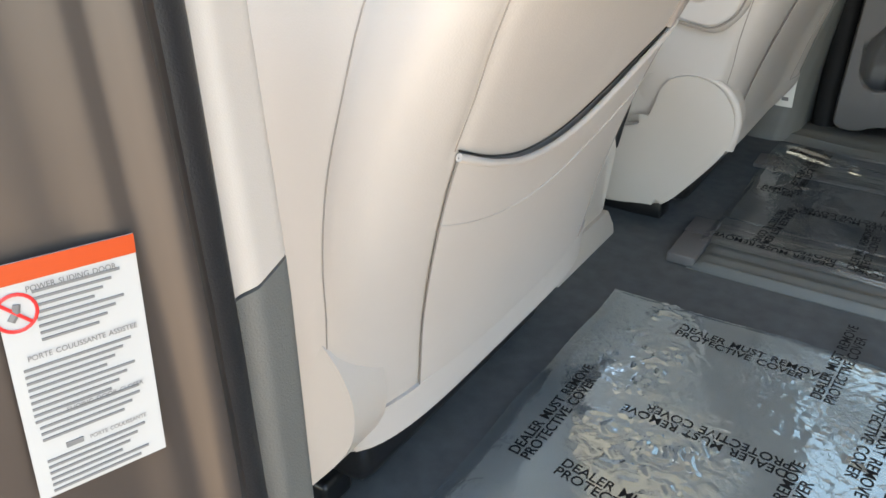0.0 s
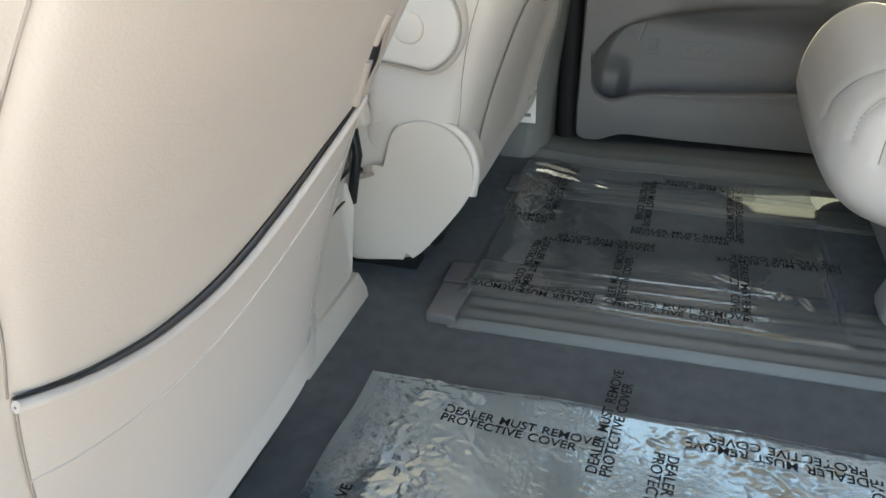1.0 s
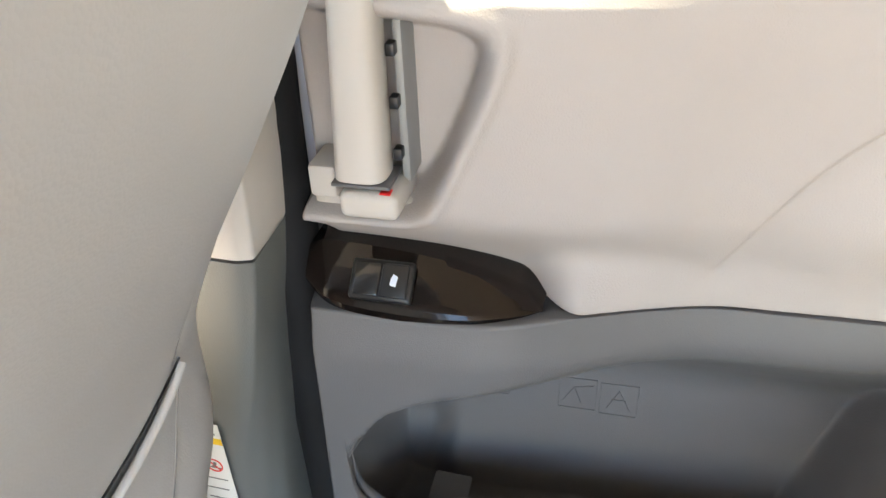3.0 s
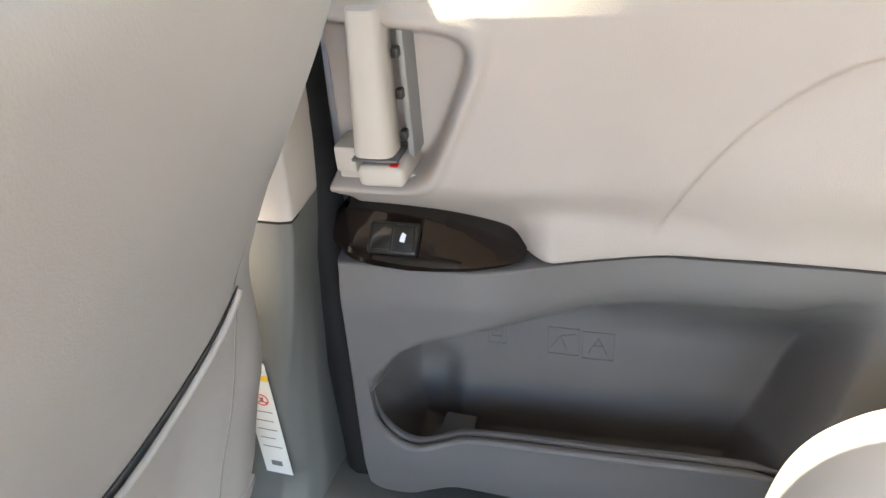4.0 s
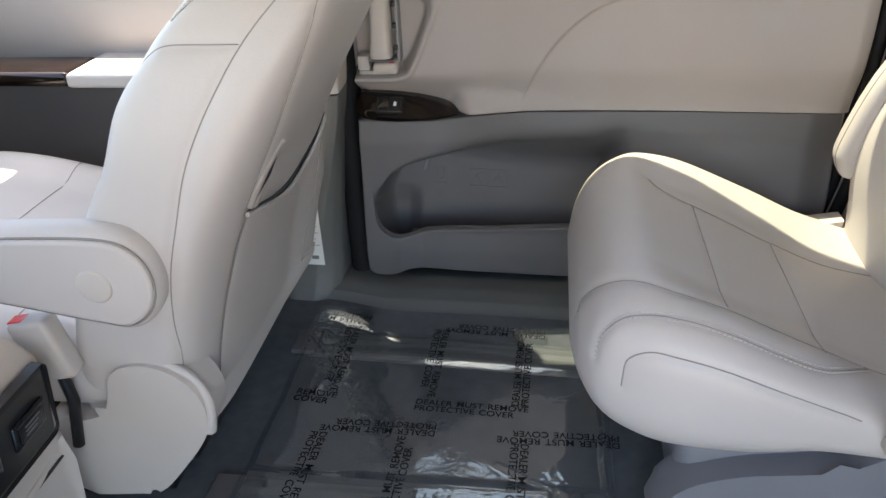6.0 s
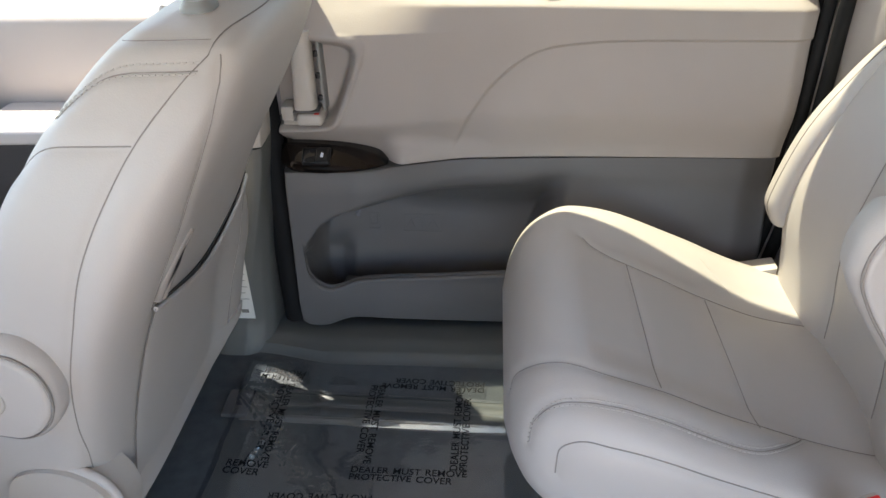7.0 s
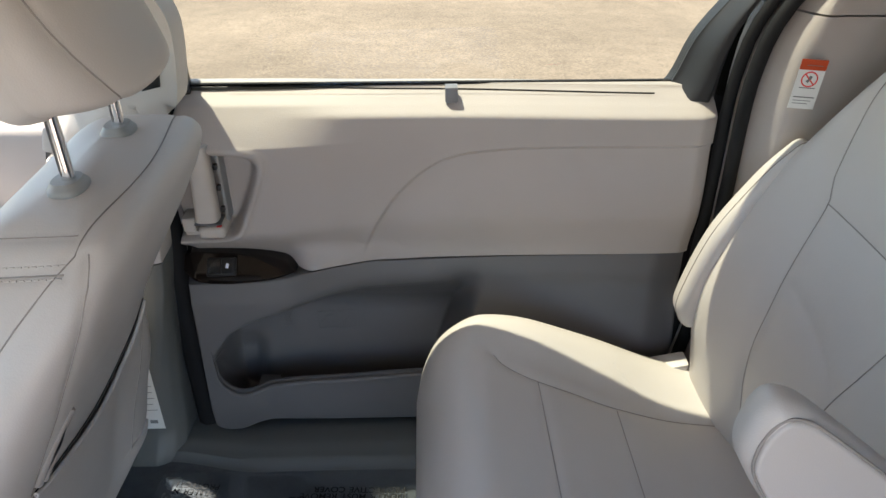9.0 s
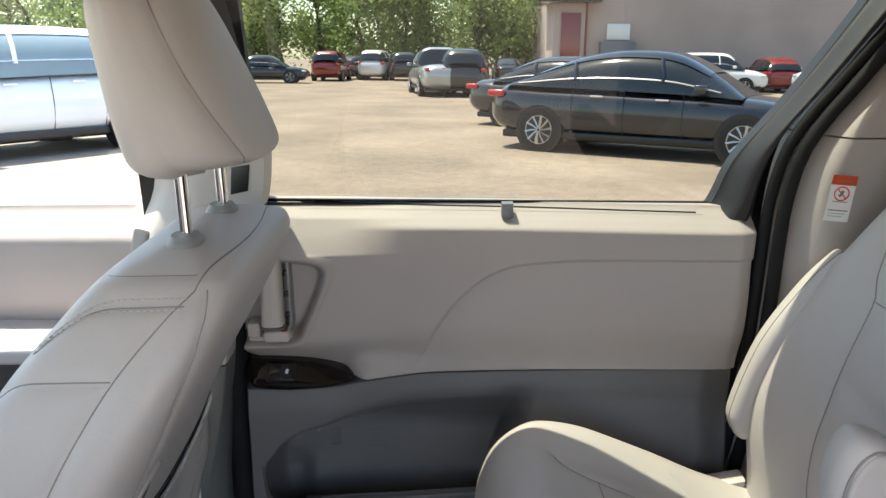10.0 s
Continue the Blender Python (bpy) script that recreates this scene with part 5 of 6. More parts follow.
part("seam", tube([Vector((x, 1.3205, z)) for x, z in [(0.640 + (x - 0.640) * 1.012, 0.497 + (z - 0.497) * 1.014) for x, z in ins + ins[:1]]], 0.0016, 6), M_SEAM, arm2)

# raised outer armrest, seen past the bolster
arm_f = [(q.x, q.y) for q in spline([(0.785, 0.640, 0), (0.757, 0.622, 0), (0.716, 0.573, 0), (0.663, 0.486, 0), (0.628, 0.375, 0), (0.630, 0.335, 0), (0.650, 0.312, 0), (0.690, 0.330, 0), (0.75, 0.43, 0), (0.81, 0.55, 0), (0.815, 0.61, 0)], 6, True)]
arm3 = part("armrest", pad(arm_f, 1.855, 1.906, 0.017), M_LEATHER, seat2, "raised outer leather armrest", 70)
part("seam", tube([Vector((x, 1.8705 + 0.004, z)) for x, z in [(0.690 + (x - 0.690) * 1.003, 0.47 + (z - 0.47) * 1.002) for x, z in arm_f] + arm_f[:1]], 0.0010, 6), M_SEAM, arm3)

# base, side cover, buckle and the small bolt cover
part("base", box(0.33, 0.86, CY - 0.235, CY + 0.235, 0.02, 0.165, 0.03, 4), M_GREYL, seat2, "grey moulded plastic seat base", 60)
part("side_cover", prism([(q.x, q.y) for q in spline([(0.30, 0.03, 0), (0.33, 0.10, 0), (0.40, 0.135, 0), (0.52, 0.155, 0), (0.60, 0.20, 0), (0.72, 0.21, 0), (0.82, 0.17, 0), (0.84, 0.05, 0), (0.80, 0.015, 0), (0.40, 0.012, 0)], 5, True)], "y", 1.350, 1.42, 0.014, 4), M_GREYL, seat2, "grey plastic side cover", 60)
part("outer_side_cover", box(0.50, 0.86, 1.865, 1.90, 0.03, 0.21, 0.014, 3), M_GREYL, seat2)
buckle = part("buckle", turned(box(-0.026, 0.026, -0.015, 0.015, -0.04, 0.045, 0.007, 3), pose(0.570, 1.318, 0.250, 24, -10, 16)), M_PLASTIC, seat2, "seat belt buckle")
part("buckle_button", turned(box(-0.021, 0.021, -0.010, 0.010, 0.0435, 0.048, 0.002), pose(0.570, 1.318, 0.250, 24, -10, 16)), M_RED, buckle, "red release button")
part("stalk", tube([(0.576, 1.333, 0.220), (0.600, 1.341, 0.15), (0.625, 1.346, 0.08)], 0.009, 10), M_BLACK, buckle, "black buckle stalk")
part("bolt_cover", tube([(0.686, 1.742, 0.226), (0.684, 1.740, 0.218), (0.687, 1.738, 0.211)], 0.0035, 8), M_PLASTIC, seat2)
part("hinge_cover", prism([(0.58, 0.205), (0.66, 0.205), (0.66, 0.235), (0.60, 0.225)], "y", 1.86, 1.90, 0.004), M_PLASTIC, seat2)

# ---- centre console ----
con = thing("centre_console", "beige centre console with a black rear control panel", "console")
profile = [(-0.95, 0.0), (-0.462, 0.0), (-0.470, 0.045), (-0.472, 0.160), (-0.464, 0.200), (-0.452, 0.235), (-0.446, 0.300), (-0.452, 0.340), (-0.474, 0.362), (-0.52, 0.370), (-0.95, 0.372)]
part("body", prism(profile, "y", 1.075, 1.284, 0.016, 4), M_PLASTIC, con, "beige plastic body")
tip = pose(-0.4475, 1.178, 0.281, 8, 0, 90)
part("rear_panel", turned(box(-0.092, 0.092, -0.005, 0.006, -0.056, 0.058, 0.012, 4), tip), M_BLACK, con, "black control panel")
for y in (-0.042, 0.042):
    part("outlet", turned(box(y - 0.030, y + 0.030, -0.009, -0.003, -0.018, 0.020, 0.004, 3), tip), M_PIANO, con, "gloss black outlet cover")
    part("outlet_flap", turned(box(y - 0.022, y + 0.022, -0.0115, -0.008, -0.010, 0.014, 0.003, 3), tip), M_BLACK, con)
    part("outlet_ridge", turned(box(y - 0.026, y + 0.026, -0.013, -0.008, 0.017, 0.021, 0.0015), tip), M_DARK, con)
    for k in range(3):
        part("panel_print", turned(box(y - 0.014, y + 0.014 - 0.004 * k, -0.0122, -0.0112, 0.009 - 0.006 * k, 0.0106 - 0.006 * k, 0), tip), M_GREYL, con)
part("drawer_seam", box(-0.4745, -0.4655, 1.088, 1.276, 0.1705, 0.1725, 0), M_BLACK, con, "fine dark seam")
# flat grey inlay coloured as the shade of a finger recess
part("drawer_mouth", prism([(q.x, q.y) for q in spline([(1.120, 0.183, 0), (1.130, 0.193, 0), (1.180, 0.196, 0), (1.240, 0.193, 0), (1.250, 0.183, 0), (1.180, 0.177, 0)], 5, True)], "x", -0.480, -0.4692, 0.001), M_GREYL, con, "grey inlay for the shade in the drawer's finger recess")
part("drawer_pull", tube(spline([(-0.4690, 1.112, 0.185), (-0.4665, 1.140, 0.177), (-0.4660, 1.180, 0.175), (-0.4665, 1.225, 0.177), (-0.4690, 1.256, 0.185)], 6), 0.0042, 8), M_PLASTIC, con, "rounded drawer lip")
part("lid", box(-0.93, -0.500, 1.092, 1.262, 0.366, 0.390, 0.010, 4), M_GREYL, con, "grey padded lid")
part("skirt", prism([(-0.95, 0.0), (-0.448, 0.0), (-0.450, 0.016), (-0.462, 0.040), (-0.95, 0.040)], "y", 1.066, 1.292, 0.005, 3), M_PLASTIC, con)
fb = thing("belt_buckle", "pale seat belt buckle beside the console", "buckle")
part("shell", turned(box(-0.028, 0.028, -0.016, 0.016, -0.045, 0.045, 0.008, 3), pose(-0.468, 1.318, 0.318, 0, -12, 0)), M_PLASTIC, fb)
part("stalk", tube([(-0.462, 1.318, 0.290), (-0.458, 1.318, 0.23), (-0.475, 1.318, 0.15)], 0.008, 10), M_BLACK, fb, "black buckle stalk")
part("button", turned(box(-0.026, -0.006, -0.009, 0.009, 0.0445, 0.0462, 0.0008), pose(-0.468, 1.318, 0.318, 0, -12, 0)), M_RED, fb, "red release button")

# ---- labels ----


def label_plate(name, text, m, w, h, band, band_mat, rows, paper=M_WHITE):
    """A flat printed sticker of width w and height h in its own plane (x right, y up), with a coloured band and bars for small print."""
    ob = thing(name, text, "label")
    ob.matrix_world = m
    bpy.context.view_layer.update()

    def flat(nm, x0, x1, y0, y1, z, mat, lab=""):
        bmx = box(x0, x1, y0, y1, z - 0.0004, z, 0)
        o = part(nm, bmx, mat, ob, lab, 0)
        return o
    flat("paper", -w / 2, w / 2, -h / 2, h / 2, 0.0006, paper)
    if band:
        flat("band", -w / 2, w / 2, h / 2 - band[1], h / 2 - band[0], 0.0011, band_mat, "coloured warning band")
    for x0, x1, y, t in rows:
        flat("print_line", -w / 2 + x0 * w, -w / 2 + x1 * w, h / 2 - y * h - t / 2, h / 2 - y * h + t / 2, 0.0011, M_PRINT)
    return ob


def ring_mark(ob, x, y, r):
    pts = [(x + r * math.cos(k * math.pi / 12), y + r * math.sin(k * math.pi / 12), 0.0012) for k in range(25)]
    part("prohibition_ring", tube(pts, r * 0.10, 5, flat=0.2), M_RED, ob, "red prohibition ring", 0)
    part("prohibition_bar", tube([(x - r * 0.7, y + r * 0.7, 0.0012), (x + r * 0.7, y - r * 0.7, 0.0012)], r * 0.10, 5, flat=0.2), M_RED, ob, "", 0)
    part("pictogram", tube([(x - r * 0.3, y - r * 0.4, 0.0011), (x, y, 0.0011), (x + r * 0.1, y + r * 0.45, 0.0011)], r * 0.22, 5, flat=0.2), M_PRINT, ob, "", 0)


def facing(o, right, up):
    r, u = Vector(right).normalized(), Vector(up).normalized()
    n = r.cross(u).normalized()
    u = n.cross(r)
    return Matrix((( r.x, u.x, n.x, o[0]), (r.y, u.y, n.y, o[1]), (r.z, u.z, n.z, o[2]), (0, 0, 0, 1)))


rows = []
for y, n, ind in ((0.125, 8, 0.24), (0.425, 9, 0.08), (0.680, 3, 0.10), (0.835, 6, 0.10)):
    for k in range(n):
        rows.append((ind, 0.86 - 0.07 * (k * 5 % 4), y + 0.028 * k, 0.0010))
rows.append((0.25, 0.38, 0.795, 0.0022))
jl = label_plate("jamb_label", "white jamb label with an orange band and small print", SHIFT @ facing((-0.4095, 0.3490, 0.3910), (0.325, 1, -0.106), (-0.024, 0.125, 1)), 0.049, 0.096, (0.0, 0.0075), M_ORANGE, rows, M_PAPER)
for text, cx, cy, w in (("POWER SLIDING DOOR", 0.001, 0.0375, 0.031), ("PORTE COULISSANTE ASSISTEE", 0.001, 0.0115, 0.039), ("SLIDING DOOR CLOSER", 0.005, -0.0135, 0.029), ("PORTE COULISSANTE", 0.0075, -0.0285, 0.022)):
    me = words(text, 0.004)
    k = w / (2 * max(v.co.x for v in me.vertices))
    for v in me.vertices:
        v.co = (v.co.x * k + cx, v.co.y * k * 1.1 + cy, 0.0013)
    me.materials.append(M_PRINT)
    o = new("printed_heading", me)
    o.parent = jl
ring_mark(jl, -0.019, 0.030, 0.0068)
ql = label_plate("warning_label", "white warning label with an orange header", facing((0.781, 1.908, 0.719), (1, -0.10, -0.08), (0.06, -0.05, 1)), 0.038, 0.076, (0.0, 0.016), M_ORANGE, [(0.25, 0.85, 0.12, 0.0014), (0.2, 0.8, 0.57, 0.0012), (0.1, 0.9, 0.76, 0.0016), (0.12, 0.8, 0.83, 0.0008), (0.12, 0.7, 0.89, 0.0008)])
ring_mark(ql, 0.0, 0.008, 0.011)
bl = label_plate("pillar_label", "tall white caution label with a yellow band", facing((-0.3175, 1.9235, 0.163), (1, -0.03, 0), (0.115, 0, 1)), 0.036, 0.180, (0.018, 0.026), M_YELLOW, [(0.15, 0.85, 0.07, 0.002), (0.15, 0.8, 0.33, 0.001), (0.15, 0.85, 0.42, 0.001), (0.15, 0.8, 0.50, 0.001), (0.15, 0.85, 0.58, 0.001), (0.15, 0.7, 0.66, 0.001), (0.15, 0.85, 0.74, 0.001), (0.3, 0.7, 0.90, 0.008)])
ring_mark(bl, 0.003, 0.034, 0.008)

# everything so far belongs to the van and leans with it
bpy.context.view_layer.update()
for ob in [o for o in scene.collection.objects if o.parent is None and o.type in ("MESH", "EMPTY") and o.name != "ground"]:
    ob.matrix_world = LEAN @ ob.matrix_world

# ---- outside: cars, trees, building ----
M_NAVY = material("navy_paint", (0.012, 0.015, 0.022), 0.18, 0.3, vary=0.05, scale=2, coat=1.0)
M_WHITEP = material("white_paint", (0.78, 0.78, 0.78), 0.25, vary=0.03, scale=2, coat=0.8)
M_SILVER = material("silver_paint", (0.42, 0.43, 0.44), 0.3, 0.5, vary=0.03, scale=2, coat=0.8)
M_REDP = material("red_paint", (0.22, 0.02, 0.018), 0.25, 0.1, vary=0.05, scale=2, coat=0.9)
M_DARKP = material("dark_grey_paint", (0.03, 0.032, 0.036), 0.25, 0.3, vary=0.05, scale=2, coat=0.9)
M_CARGLASS = material("car_window", (0.010, 0.014, 0.017), 0.06, vary=0.02, spec=0.8)
# lit copy of the car window: pale blue base for light through it
M_SKYLIT_GLASS = material("skylit_car_window", (0.16, 0.21, 0.22), 0.06, vary=0.02, spec=0.8)
M_TYRE = material("tyre_rubber", (0.018, 0.018, 0.018), 0.85, vary=0.2, scale=12)
M_ALLOY = material("alloy_rim", (0.55, 0.55, 0.56), 0.3, 0.9, vary=0.04)
M_TAIL = material("tail_lamp", (0.55, 0.012, 0.01), 0.2, vary=0.03, coat=0.8)
M_LAMP = material("head_lamp", (0.75, 0.77, 0.8), 0.15, vary=0.03, coat=0.8)
M_STUCCO = material("stucco", (0.46, 0.375, 0.35), 0.95, vary=0.10, scale=0.4, grain=0.5, grain_scale=60)
M_BARK = material("bark", (0.10, 0.075, 0.055), 0.95, vary=0.3, scale=8, grain=0.8, grain_scale=40)


def leaf_material(name, colour):
    m = material(name, colour, 0.7, vary=0.25, scale=0.9)
    nt = m.node_tree
    bsdf = nt.nodes["Principled BSDF"]
    thin = nt.nodes.new("ShaderNodeBsdfTranslucent")
    nt.links.new(bsdf.inputs["Base Color"].links[0].from_socket, thin.inputs[0])
    mix = nt.nodes.new("ShaderNodeMixShader")
    mix.inputs[0].default_value = 0.5
    nt.links.new(bsdf.outputs[0], mix.inputs[1])
    nt.links.new(thin.outputs[0], mix.inputs[2])
    nt.links.new(mix.outputs[0], nt.nodes["Material Output"].inputs["Surface"])
    return m


M_LEAF = leaf_material("leaves", (0.33, 0.40, 0.14))
M_LEAF2 = leaf_material("dark_leaves", (0.25, 0.33, 0.11))


def car(name, label, x, y, turn, length, width, height, wheelbase, roof, mat, wheel=0.335, spokes=10, lamps=True, pane=None):
    """roof: outline of (share of length from the nose, share of height) for the upper body. The nose points along local +x."""
    ob = thing(name, label, "car", "parked cars")
    L, W, H = length, width, height
    low = lerp_table([(0, 0.24), (0.03, 0.17), (0.12, 0.15), (0.9, 0.15), (0.97, 0.19), (1, 0.27)])
    belt = lerp_table([(0, 0.40), (0.02, 0.47), (0.10, 0.555), (0.25, 0.61), (0.5, 0.64), (0.8, 0.66), (0.95, 0.66), (1, 0.56)])
    half = lerp_table([(0, 0.30), (0.02, 0.38), (0.08, 0.455), (0.2, 0.495), (0.6, 0.5), (0.88, 0.485), (0.97, 0.42), (1, 0.36)])

    def body(u, v):
        s = v
        a = 2 * math.pi * u
        yy, zz = power(math.cos(a), 0.45), power(math.sin(a), 0.45)
        t, b = belt(s) * H, low(s) * H
        z = (t + b) / 2 + (t - b) / 2 * zz
        tuck = 1 - 0.05 * max(0, zz) ** 2 - 0.05 * max(0, -zz) ** 2
        return (L / 2 - s * L, W * half(s) * yy * tuck, z)
    part("body", sheet(body, 48, 44, loop=True, cap=True), mat, ob, "painted body", 60)
    r0, r1 = roof[0][0], roof[-1][0]
    top = lerp_table(roof)

    def cabin(u, v, grow=0.0, cut0=0.0, cut1=0.0):
        s = r0 + cut0 + (r1 - r0 - cut0 - cut1) * v
        t = top(s) * H + grow
        b = belt(s) * H - 0.03
        a = math.pi * u
        yy = power(math.cos(a), 0.42)
        zz = power(math.sin(a), 0.5)
        w = W * half(s) * (0.93 - 0.20 * zz ** 1.5) + grow
        return (L / 2 - s * L, w * yy, b + max(0.0, t - b) * zz)
    part("greenhouse", sheet(cabin, 40, 40), pane or M_CARGLASS, ob, "dark window glass", 60)
    part("roof_skin", sheet(lambda u, v: cabin(0.235 + 0.53 * u, v, 0.012, 0.10, 0.04), 24, 30), mat, ob, "painted roof", 60)
    for sd in (0, 1):
        for c0 in (0.30, 0.66):
            pts = [cabin((0.02 + 0.21 * k / 6) if sd == 0 else (0.98 - 0.21 * k / 6), c0 + 0.02 * k / 6, 0.014) for k in range(7)]
            part("window_post", tube(pts, 0.03, 6), mat, ob)
        pts = [cabin(0.03 if sd == 0 else 0.97, 0.08 + 0.84 * k / 24, 0.012) for k in range(25)]
        part("window_trim", tube(pts, 0.011, 6), M_CHROME, ob, "bright window trim")
        s = 1 if sd == 0 else -1
        for c in (0.42, 0.62):
            part("door_handle", box(L / 2 - c * L - 0.10, L / 2 - c * L + 0.10, s * W * 0.488 - 0.02, s * W * 0.488 + 0.02, belt(c) * H - 0.135, belt(c) * H - 0.105, 0.008), M_CHROME if mat is M_NAVY else mat, ob)
        for c in (0.36, 0.535, 0.70):
            part("door_line", tube([(L / 2 - c * L, s * W * half(c) * (0.999 - 0.05 * abs(k / 4 - 1) ** 2), H * (0.20 + (belt(c) - 0.21) * k / 8)) for k in range(9)], 0.006, 5), M_BLACK, ob)
        part("mirror", box(L / 2 - 0.31 * L - 0.08, L / 2 - 0.31 * L + 0.08, s * W * 0.50 - 0.02 if s > 0 else s * W * 0.50 - 0.16, s * W * 0.50 + 0.16 if s > 0 else s * W * 0.50 + 0.02, belt(0.3) * H + 0.0, belt(0.3) * H + 0.13, 0.03, 3), mat, ob)
        part("sill_strip", box(-wheelbase / 2 + 0.35, wheelbase / 2 - 0.35, s * W * 0.47 - 0.03, s * W * 0.47 + 0.03, 0.14 * H, 0.21 * H, 0.02), M_BLACK, ob)
        if lamps:
            part("tail_lamp", box(-L / 2 - 0.005, -L / 2 + 0.28, s * W * 0.40 - 0.10, s * W * 0.40 + 0.06, 0.53 * H, 0.60 * H, 0.03, 3), M_TAIL, ob, "red tail lamp")
            part("head_lamp", box(L / 2 - 0.32, L / 2 - 0.08, s * W * 0.38 - 0.10, s * W * 0.38 + 0.07, 0.42 * H, 0.48 * H, 0.03, 3), M_LAMP, ob, "clear head lamp")
        for wx in (wheelbase / 2 + 0.02, -wheelbase / 2 + 0.02):
            wy = s * (W / 2 - 0.10)
            arch = [(wx + (wheel + 0.045) * math.cos(k * math.pi / 14), wheel + (wheel + 0.045) * math.sin(k * math.pi / 14)) for k in range(29)]
            part("wheel_arch", prism(arch[:-1], "y", min(wy - s * 0.1, wy + s * 0.102), max(wy - s * 0.1, wy + s * 0.102), 0), M_BLACK, ob, "", 40)
            prof = [(0.62, -0.10), (0.94, -0.10), (1.0, -0.07), (1.0, 0.07), (0.94, 0.105), (0.68, 0.11), (0.62, 0.09)]
            tyre = part("wheel", sheet(lambda u, v: (wx + wheel * prof[int(round(v * 6))][0] * math.cos(2 * math.pi * u), wy + s * prof[int(round(v * 6))][1], wheel + wheel * prof[int(round(v * 6))][0] * math.sin(2 * math.pi * u)), 36, 6, loop=True), M_TYRE, ob, "black tyre on alloy rim")
            part("rim_dish", prism([(wx + wheel * 0.64 * math.cos(k * math.pi / 16), wheel + wheel * 0.64 * math.sin(k * math.pi / 16)) for k in range(32)], "y", min(wy + s * 0.02, wy + s * 0.06), max(wy + s * 0.02, wy + s * 0.06), 0), M_BLACK, tyre)
            bmr = bmesh.new()
            for k in range(spokes):
                a = 2 * math.pi * k / spokes
                tube([(wx + wheel * r * math.cos(a + 0.08 * j), wy + s * (0.085 + 0.02 * (1 - r)), wheel + wheel * r * math.sin(a + 0.08 * j)) for j, r in enumerate((0.06, 0.35, 0.66))], lambda t: wheel * (0.05 + 0.055 * t), 5, bmr, 0.6)
            tube([(wx + wheel * 0.64 * math.cos(k * math.pi / 16), wy + s * 0.09, wheel + wheel * 0.64 * math.sin(k * math.pi / 16)) for k in range(33)], wheel * 0.045, 6, bmr)
            part("rim", bmr, M_ALLOY, tyre, "pale alloy spokes")
    part("underside", box(-L / 2 + 0.25, L / 2 - 0.25, -W * 0.42, W * 0.42, 0.12 * H, 0.2 * H, 0.03), M_BLACK, ob)
    ob.matrix_world = pose(x, y, GROUND, 0, 0, turn)
    return ob


SEDAN = [(0.20, 0.60), (0.30, 0.80), (0.40, 0.96), (0.50, 1.0), (0.62, 0.985), (0.75, 0.89), (0.88, 0.73), (0.95, 0.655)]
NOTCH = [(0.24, 0.62), (0.33, 0.82), (0.42, 0.97), (0.55, 1.0), (0.68, 0.96), (0.80, 0.80), (0.87, 0.66)]
SUV = [(0.22, 0.62), (0.31, 0.82), (0.38, 0.96), (0.5, 1.0), (0.8, 0.99), (0.93, 0.93), (0.985, 0.70)]
PICK = [(0.25, 0.62), (0.33, 0.84), (0.39, 0.98), (0.48, 1.0), (0.60, 0.98), (0.64, 0.64)]
HATCH = [(0.20, 0.62), (0.30, 0.82), (0.38, 0.96), (0.5, 1.0), (0.82, 0.97), (0.95, 0.80), (0.985, 0.66)]

car("sedan", "dark navy fastback sedan with pale alloy wheels", 3.42, 12.6, -31, 4.85, 1.88, 1.53, 3.0, SEDAN, M_NAVY)
car("sedan", "dark grey sedan with a lit red tail lamp", 3.15, 17.0, -31, 4.7, 1.85, 1.45, 2.75, NOTCH, M_DARKP)
car("sport_utility", "white sport utility vehicle parked on the lot", -6.15, 11.75, 241, 5.1, 2.0, 1.76, 3.0, SUV, M_WHITEP, 0.36, 5, True, M_SKYLIT_GLASS)
car("sport_utility", "white compact car near the building", 12.6, 36.0, -22, 4.5, 1.8, 1.75, 2.6, SUV, M_WHITEP, 0.34, 5)
car("sport_utility", "white sport utility vehicle at the lot edge", 18.3, 35.2, 150, 4.6, 1.85, 1.8, 2.7, SUV, M_WHITEP, 0.36, 5)
car("hatchback", "dark red hatchback near the building wall", 16.0, 38.0, 84, 4.3, 1.8, 1.6, 2.6, HATCH, M_REDP, 0.33, 5)
random.seed(4)
far_row = [(-9.2, 43, M_NAVY, NOTCH, 1.45, 6), (-13.5, 45, M_DARKP, NOTCH, 1.45, 14), (-6.4, 48.5, M_REDP, SUV, 1.75, 88), (-4.9, 53, M_DARKP, HATCH, 1.5, 60), (-3.9, 51.5, M_WHITEP, SUV, 1.85, 88), (-2.1, 51, M_DARKP, SUV, 1.75, 94), (0.1, 52, M_SILVER, NOTCH, 1.45, 90), (2.4, 52, M_NAVY, SUV, 1.75, 88), (-17.5, 52, M_SILVER, SUV, 1.7, 80), (4.6, 52, M_DARKP, NOTCH, 1.45, 92), (-21, 52, M_WHITEP, NOTCH, 1.45, 85)]
for x, y, m, r, h, a in far_row:
    car("parked_car", "distant parked car in a row before the trees", x, y, a + random.uniform(-4, 4), 4.6, 1.82, h, 2.7, r, m, 0.34, 5)
car("pickup_truck", "silver pickup truck parked across the lot", 0.10, 31.6, 98, 5.3, 1.95, 1.75, 3.3, PICK, M_SILVER, 0.38, 5)
car("sport_utility", "black sport utility vehicle with red tail lamps", 1.15, 31.2, 86, 4.5, 1.8, 1.75, 2.8, SUV, M_DARKP, 0.37, 5)

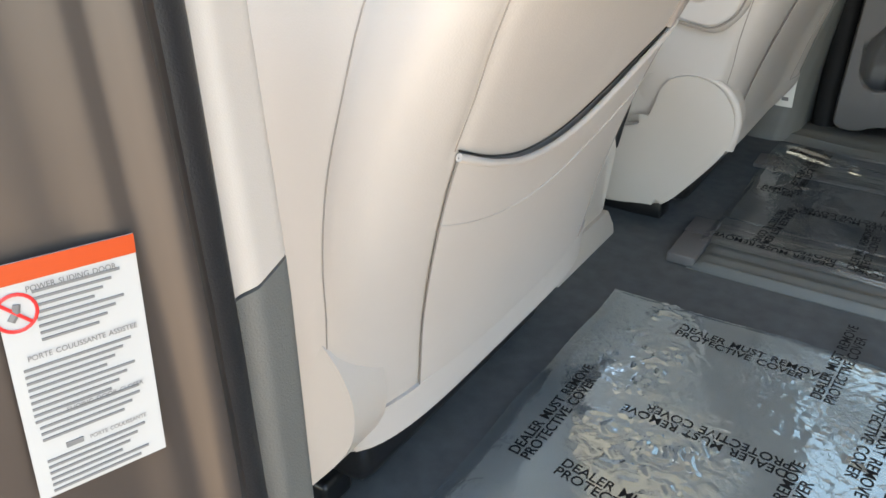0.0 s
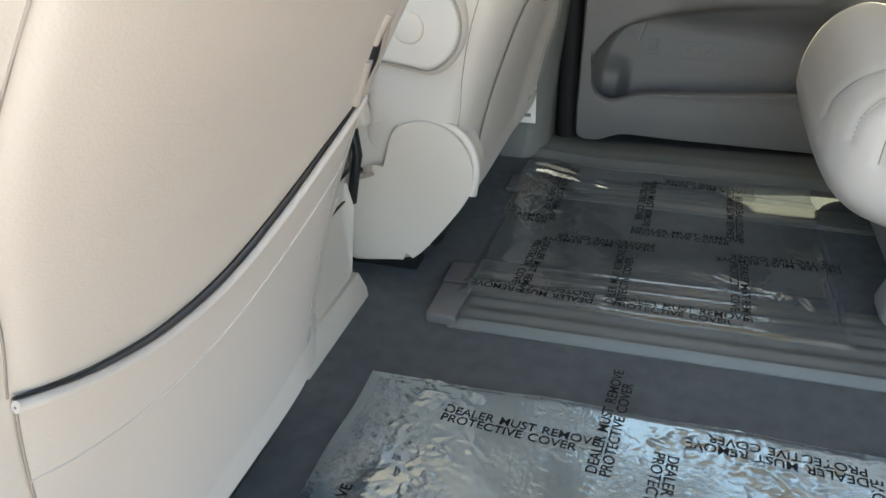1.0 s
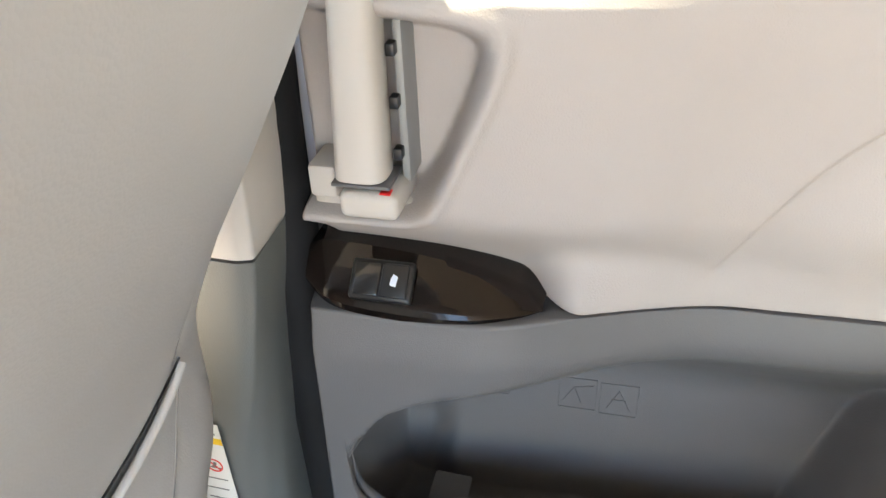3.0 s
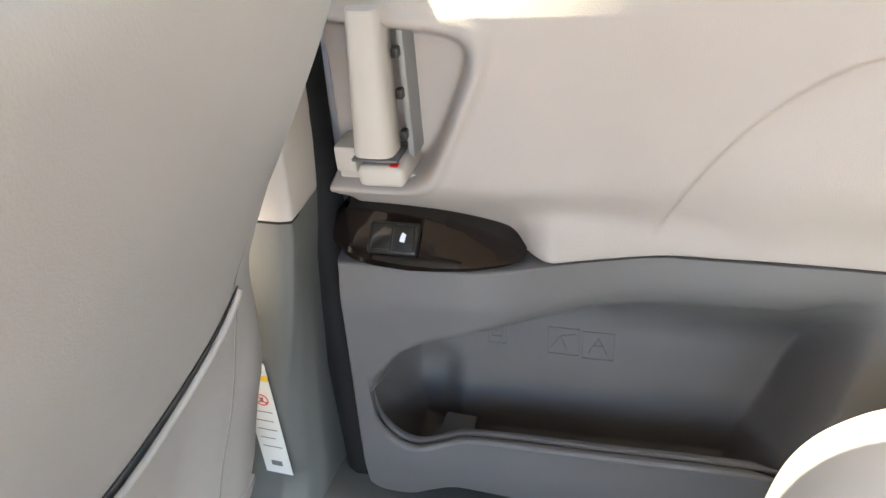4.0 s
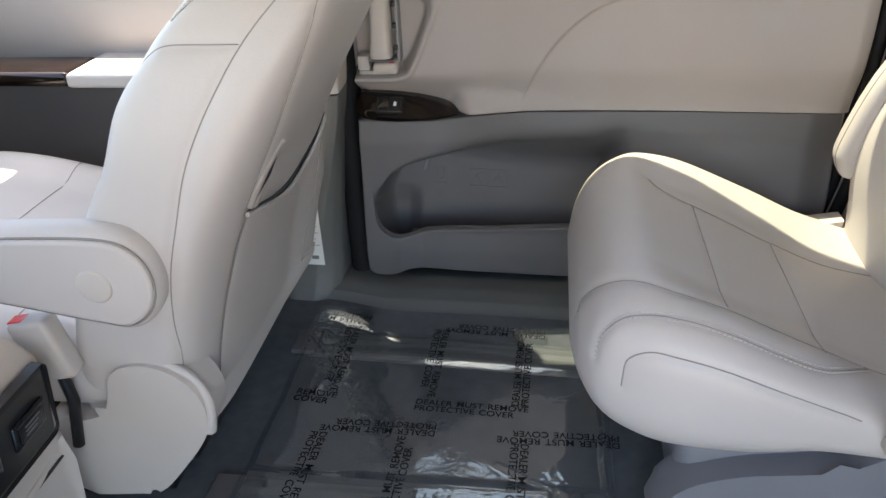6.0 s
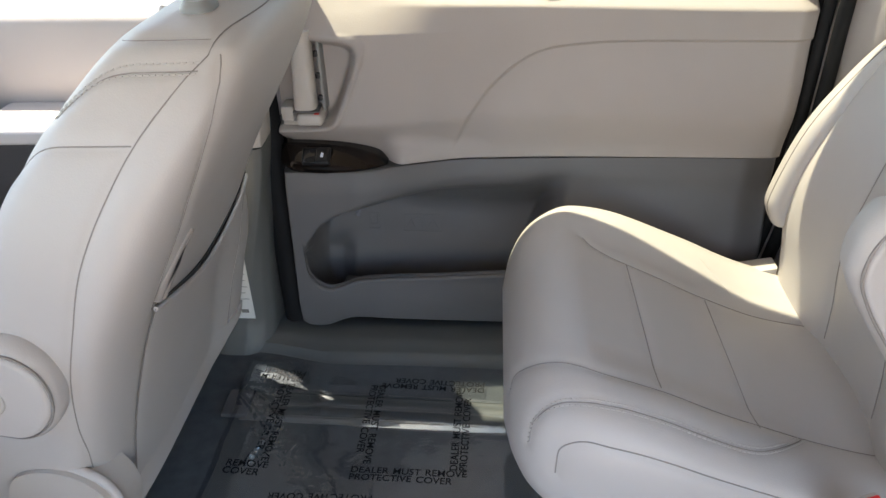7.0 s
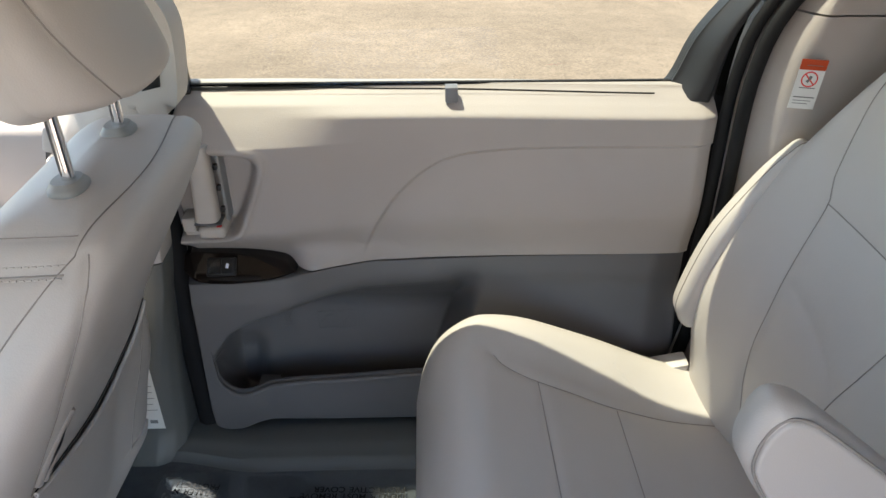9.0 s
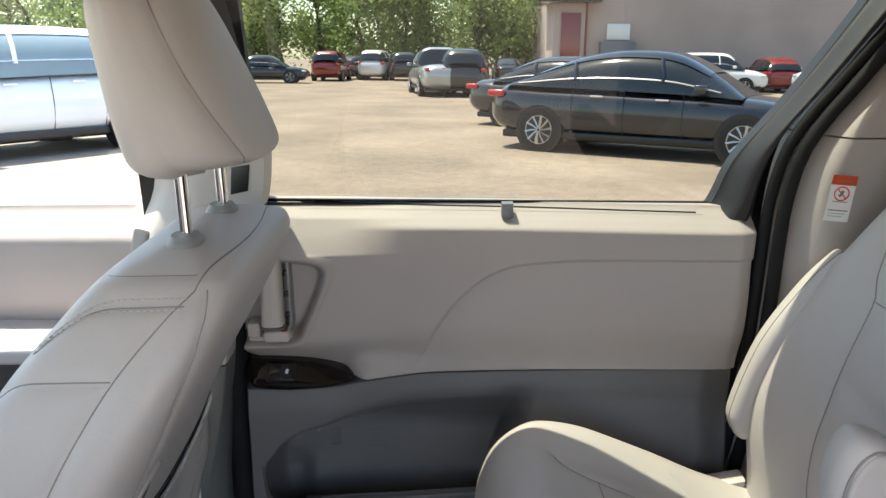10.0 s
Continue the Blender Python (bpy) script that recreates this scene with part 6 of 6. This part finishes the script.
# building with its door and a blank sign board
bld = thing("building", "mauve-brown stucco building with a red door and roof eave", "building")
part("wall", box(7.6, 60, 41.5, 42.0, GROUND - 0.2, 10, 0.03), M_STUCCO, bld)
part("side_wall", box(7.6, 8.1, 42.0, 80, GROUND - 0.2, 10, 0.03), M_STUCCO, bld)
part("roof", box(6.6, 61, 40.5, 81, 10, 10.3, 0.05), M_DARKP, bld)
part("porch", box(5.95, 7.58, 41.2, 44, GROUND, 4.6, 0.03), M_STUCCO, bld)
part("door", box(6.35, 7.35, 41.10, 41.22, GROUND, 3.3, 0.02), M_REDP, bld, "dark red door")
part("porch_roof", box(5.2, 8.2, 40.2, 44, 3.75, 4.05, 0.03), M_DARKP, bld)
part("sign_board", box(8.75, 9.95, 41.40, 41.49, 2.0, 2.8, 0.02), M_WHITEP, bld, "white sign board")
part("low_box", box(8.4, 10.2, 41.0, 41.48, GROUND, 1.9, 0.03), M_GREYL, bld)
part("downpipe", box(7.62, 7.74, 41.42, 41.5, GROUND, 10, 0.02), M_REDP, bld, "dark red downpipe")


def tree_meshes(seed):
    rnd = random.Random(seed)
    wood = bmesh.new()
    h = rnd.uniform(8, 11)
    trunk = [Vector((rnd.uniform(-0.2, 0.2) * k, rnd.uniform(-0.2, 0.2) * k, h * 0.75 * k / 6)) for k in range(7)]
    tube(trunk, lambda t: 0.20 * (1 - 0.75 * t), 7, wood)
    tips = []
    for k in range(16):
        b = trunk[rnd.randint(1, 6)]
        a = rnd.uniform(0, 6.28)
        r = rnd.uniform(1.2, 2.8)
        tip = b + Vector((r * math.cos(a), r * math.sin(a), rnd.uniform(0.5, 2.4)))
        tube([b, b.lerp(tip, 0.5) + Vector((0, 0, 0.2)), tip], lambda t: 0.07 * (1 - 0.7 * t), 5, wood)
        tips += [tip, b.lerp(tip, 0.6)]
    verts, faces = [], []
    for tip in tips:
        for _ in range(110):
            c = tip + Vector((rnd.gauss(0, 0.62), rnd.gauss(0, 0.62), rnd.gauss(0, 0.70)))
            s = rnd.uniform(0.09, 0.20)
            a = Vector((rnd.uniform(-1, 1), rnd.uniform(-1, 1), rnd.uniform(-1, 1))).normalized()
            q = a.orthogonal().normalized()
            n = len(verts)
            verts += [c - a * s, c + q * s * 0.6, c + a * s, c - q * s * 0.6]
            faces.append((n, n + 1, n + 2, n + 3))
    return wood, verts, faces


crowns = []
for k in range(4):
    wd, vs, fs = tree_meshes(20 + k)
    tm = finish("trunk", wd, M_BARK, 60)
    lm = bpy.data.meshes.new("crown")
    lm.from_pydata(vs, [], fs)
    lm.materials.append(M_LEAF if k % 2 == 0 else M_LEAF2)
    crowns.append((tm, lm))
rnd = random.Random(9)
for k in range(46):
    row = k % 2
    x = -48 + 1.4 * k + rnd.uniform(-0.8, 0.8)
    y = 63 + 5 * row + rnd.uniform(-1.5, 1.5)
    if x > 12 and y < 85:
        continue
    tm, lm = crowns[rnd.randint(0, 3)]
    tr = thing("tree", "leafy green tree at the edge of the lot", "tree", "tree line")
    for nm, me in (("trunk", tm), ("crown", lm)):
        o = new(nm, me)
        o.parent = tr
    sc = rnd.uniform(0.85, 1.15)
    tr.matrix_world = Matrix.Translation((x, y, GROUND - 0.1)) @ Euler((0, 0, rnd.uniform(0, 6.28))).to_matrix().to_4x4() @ Matrix.Diagonal((sc, sc, sc, 1))
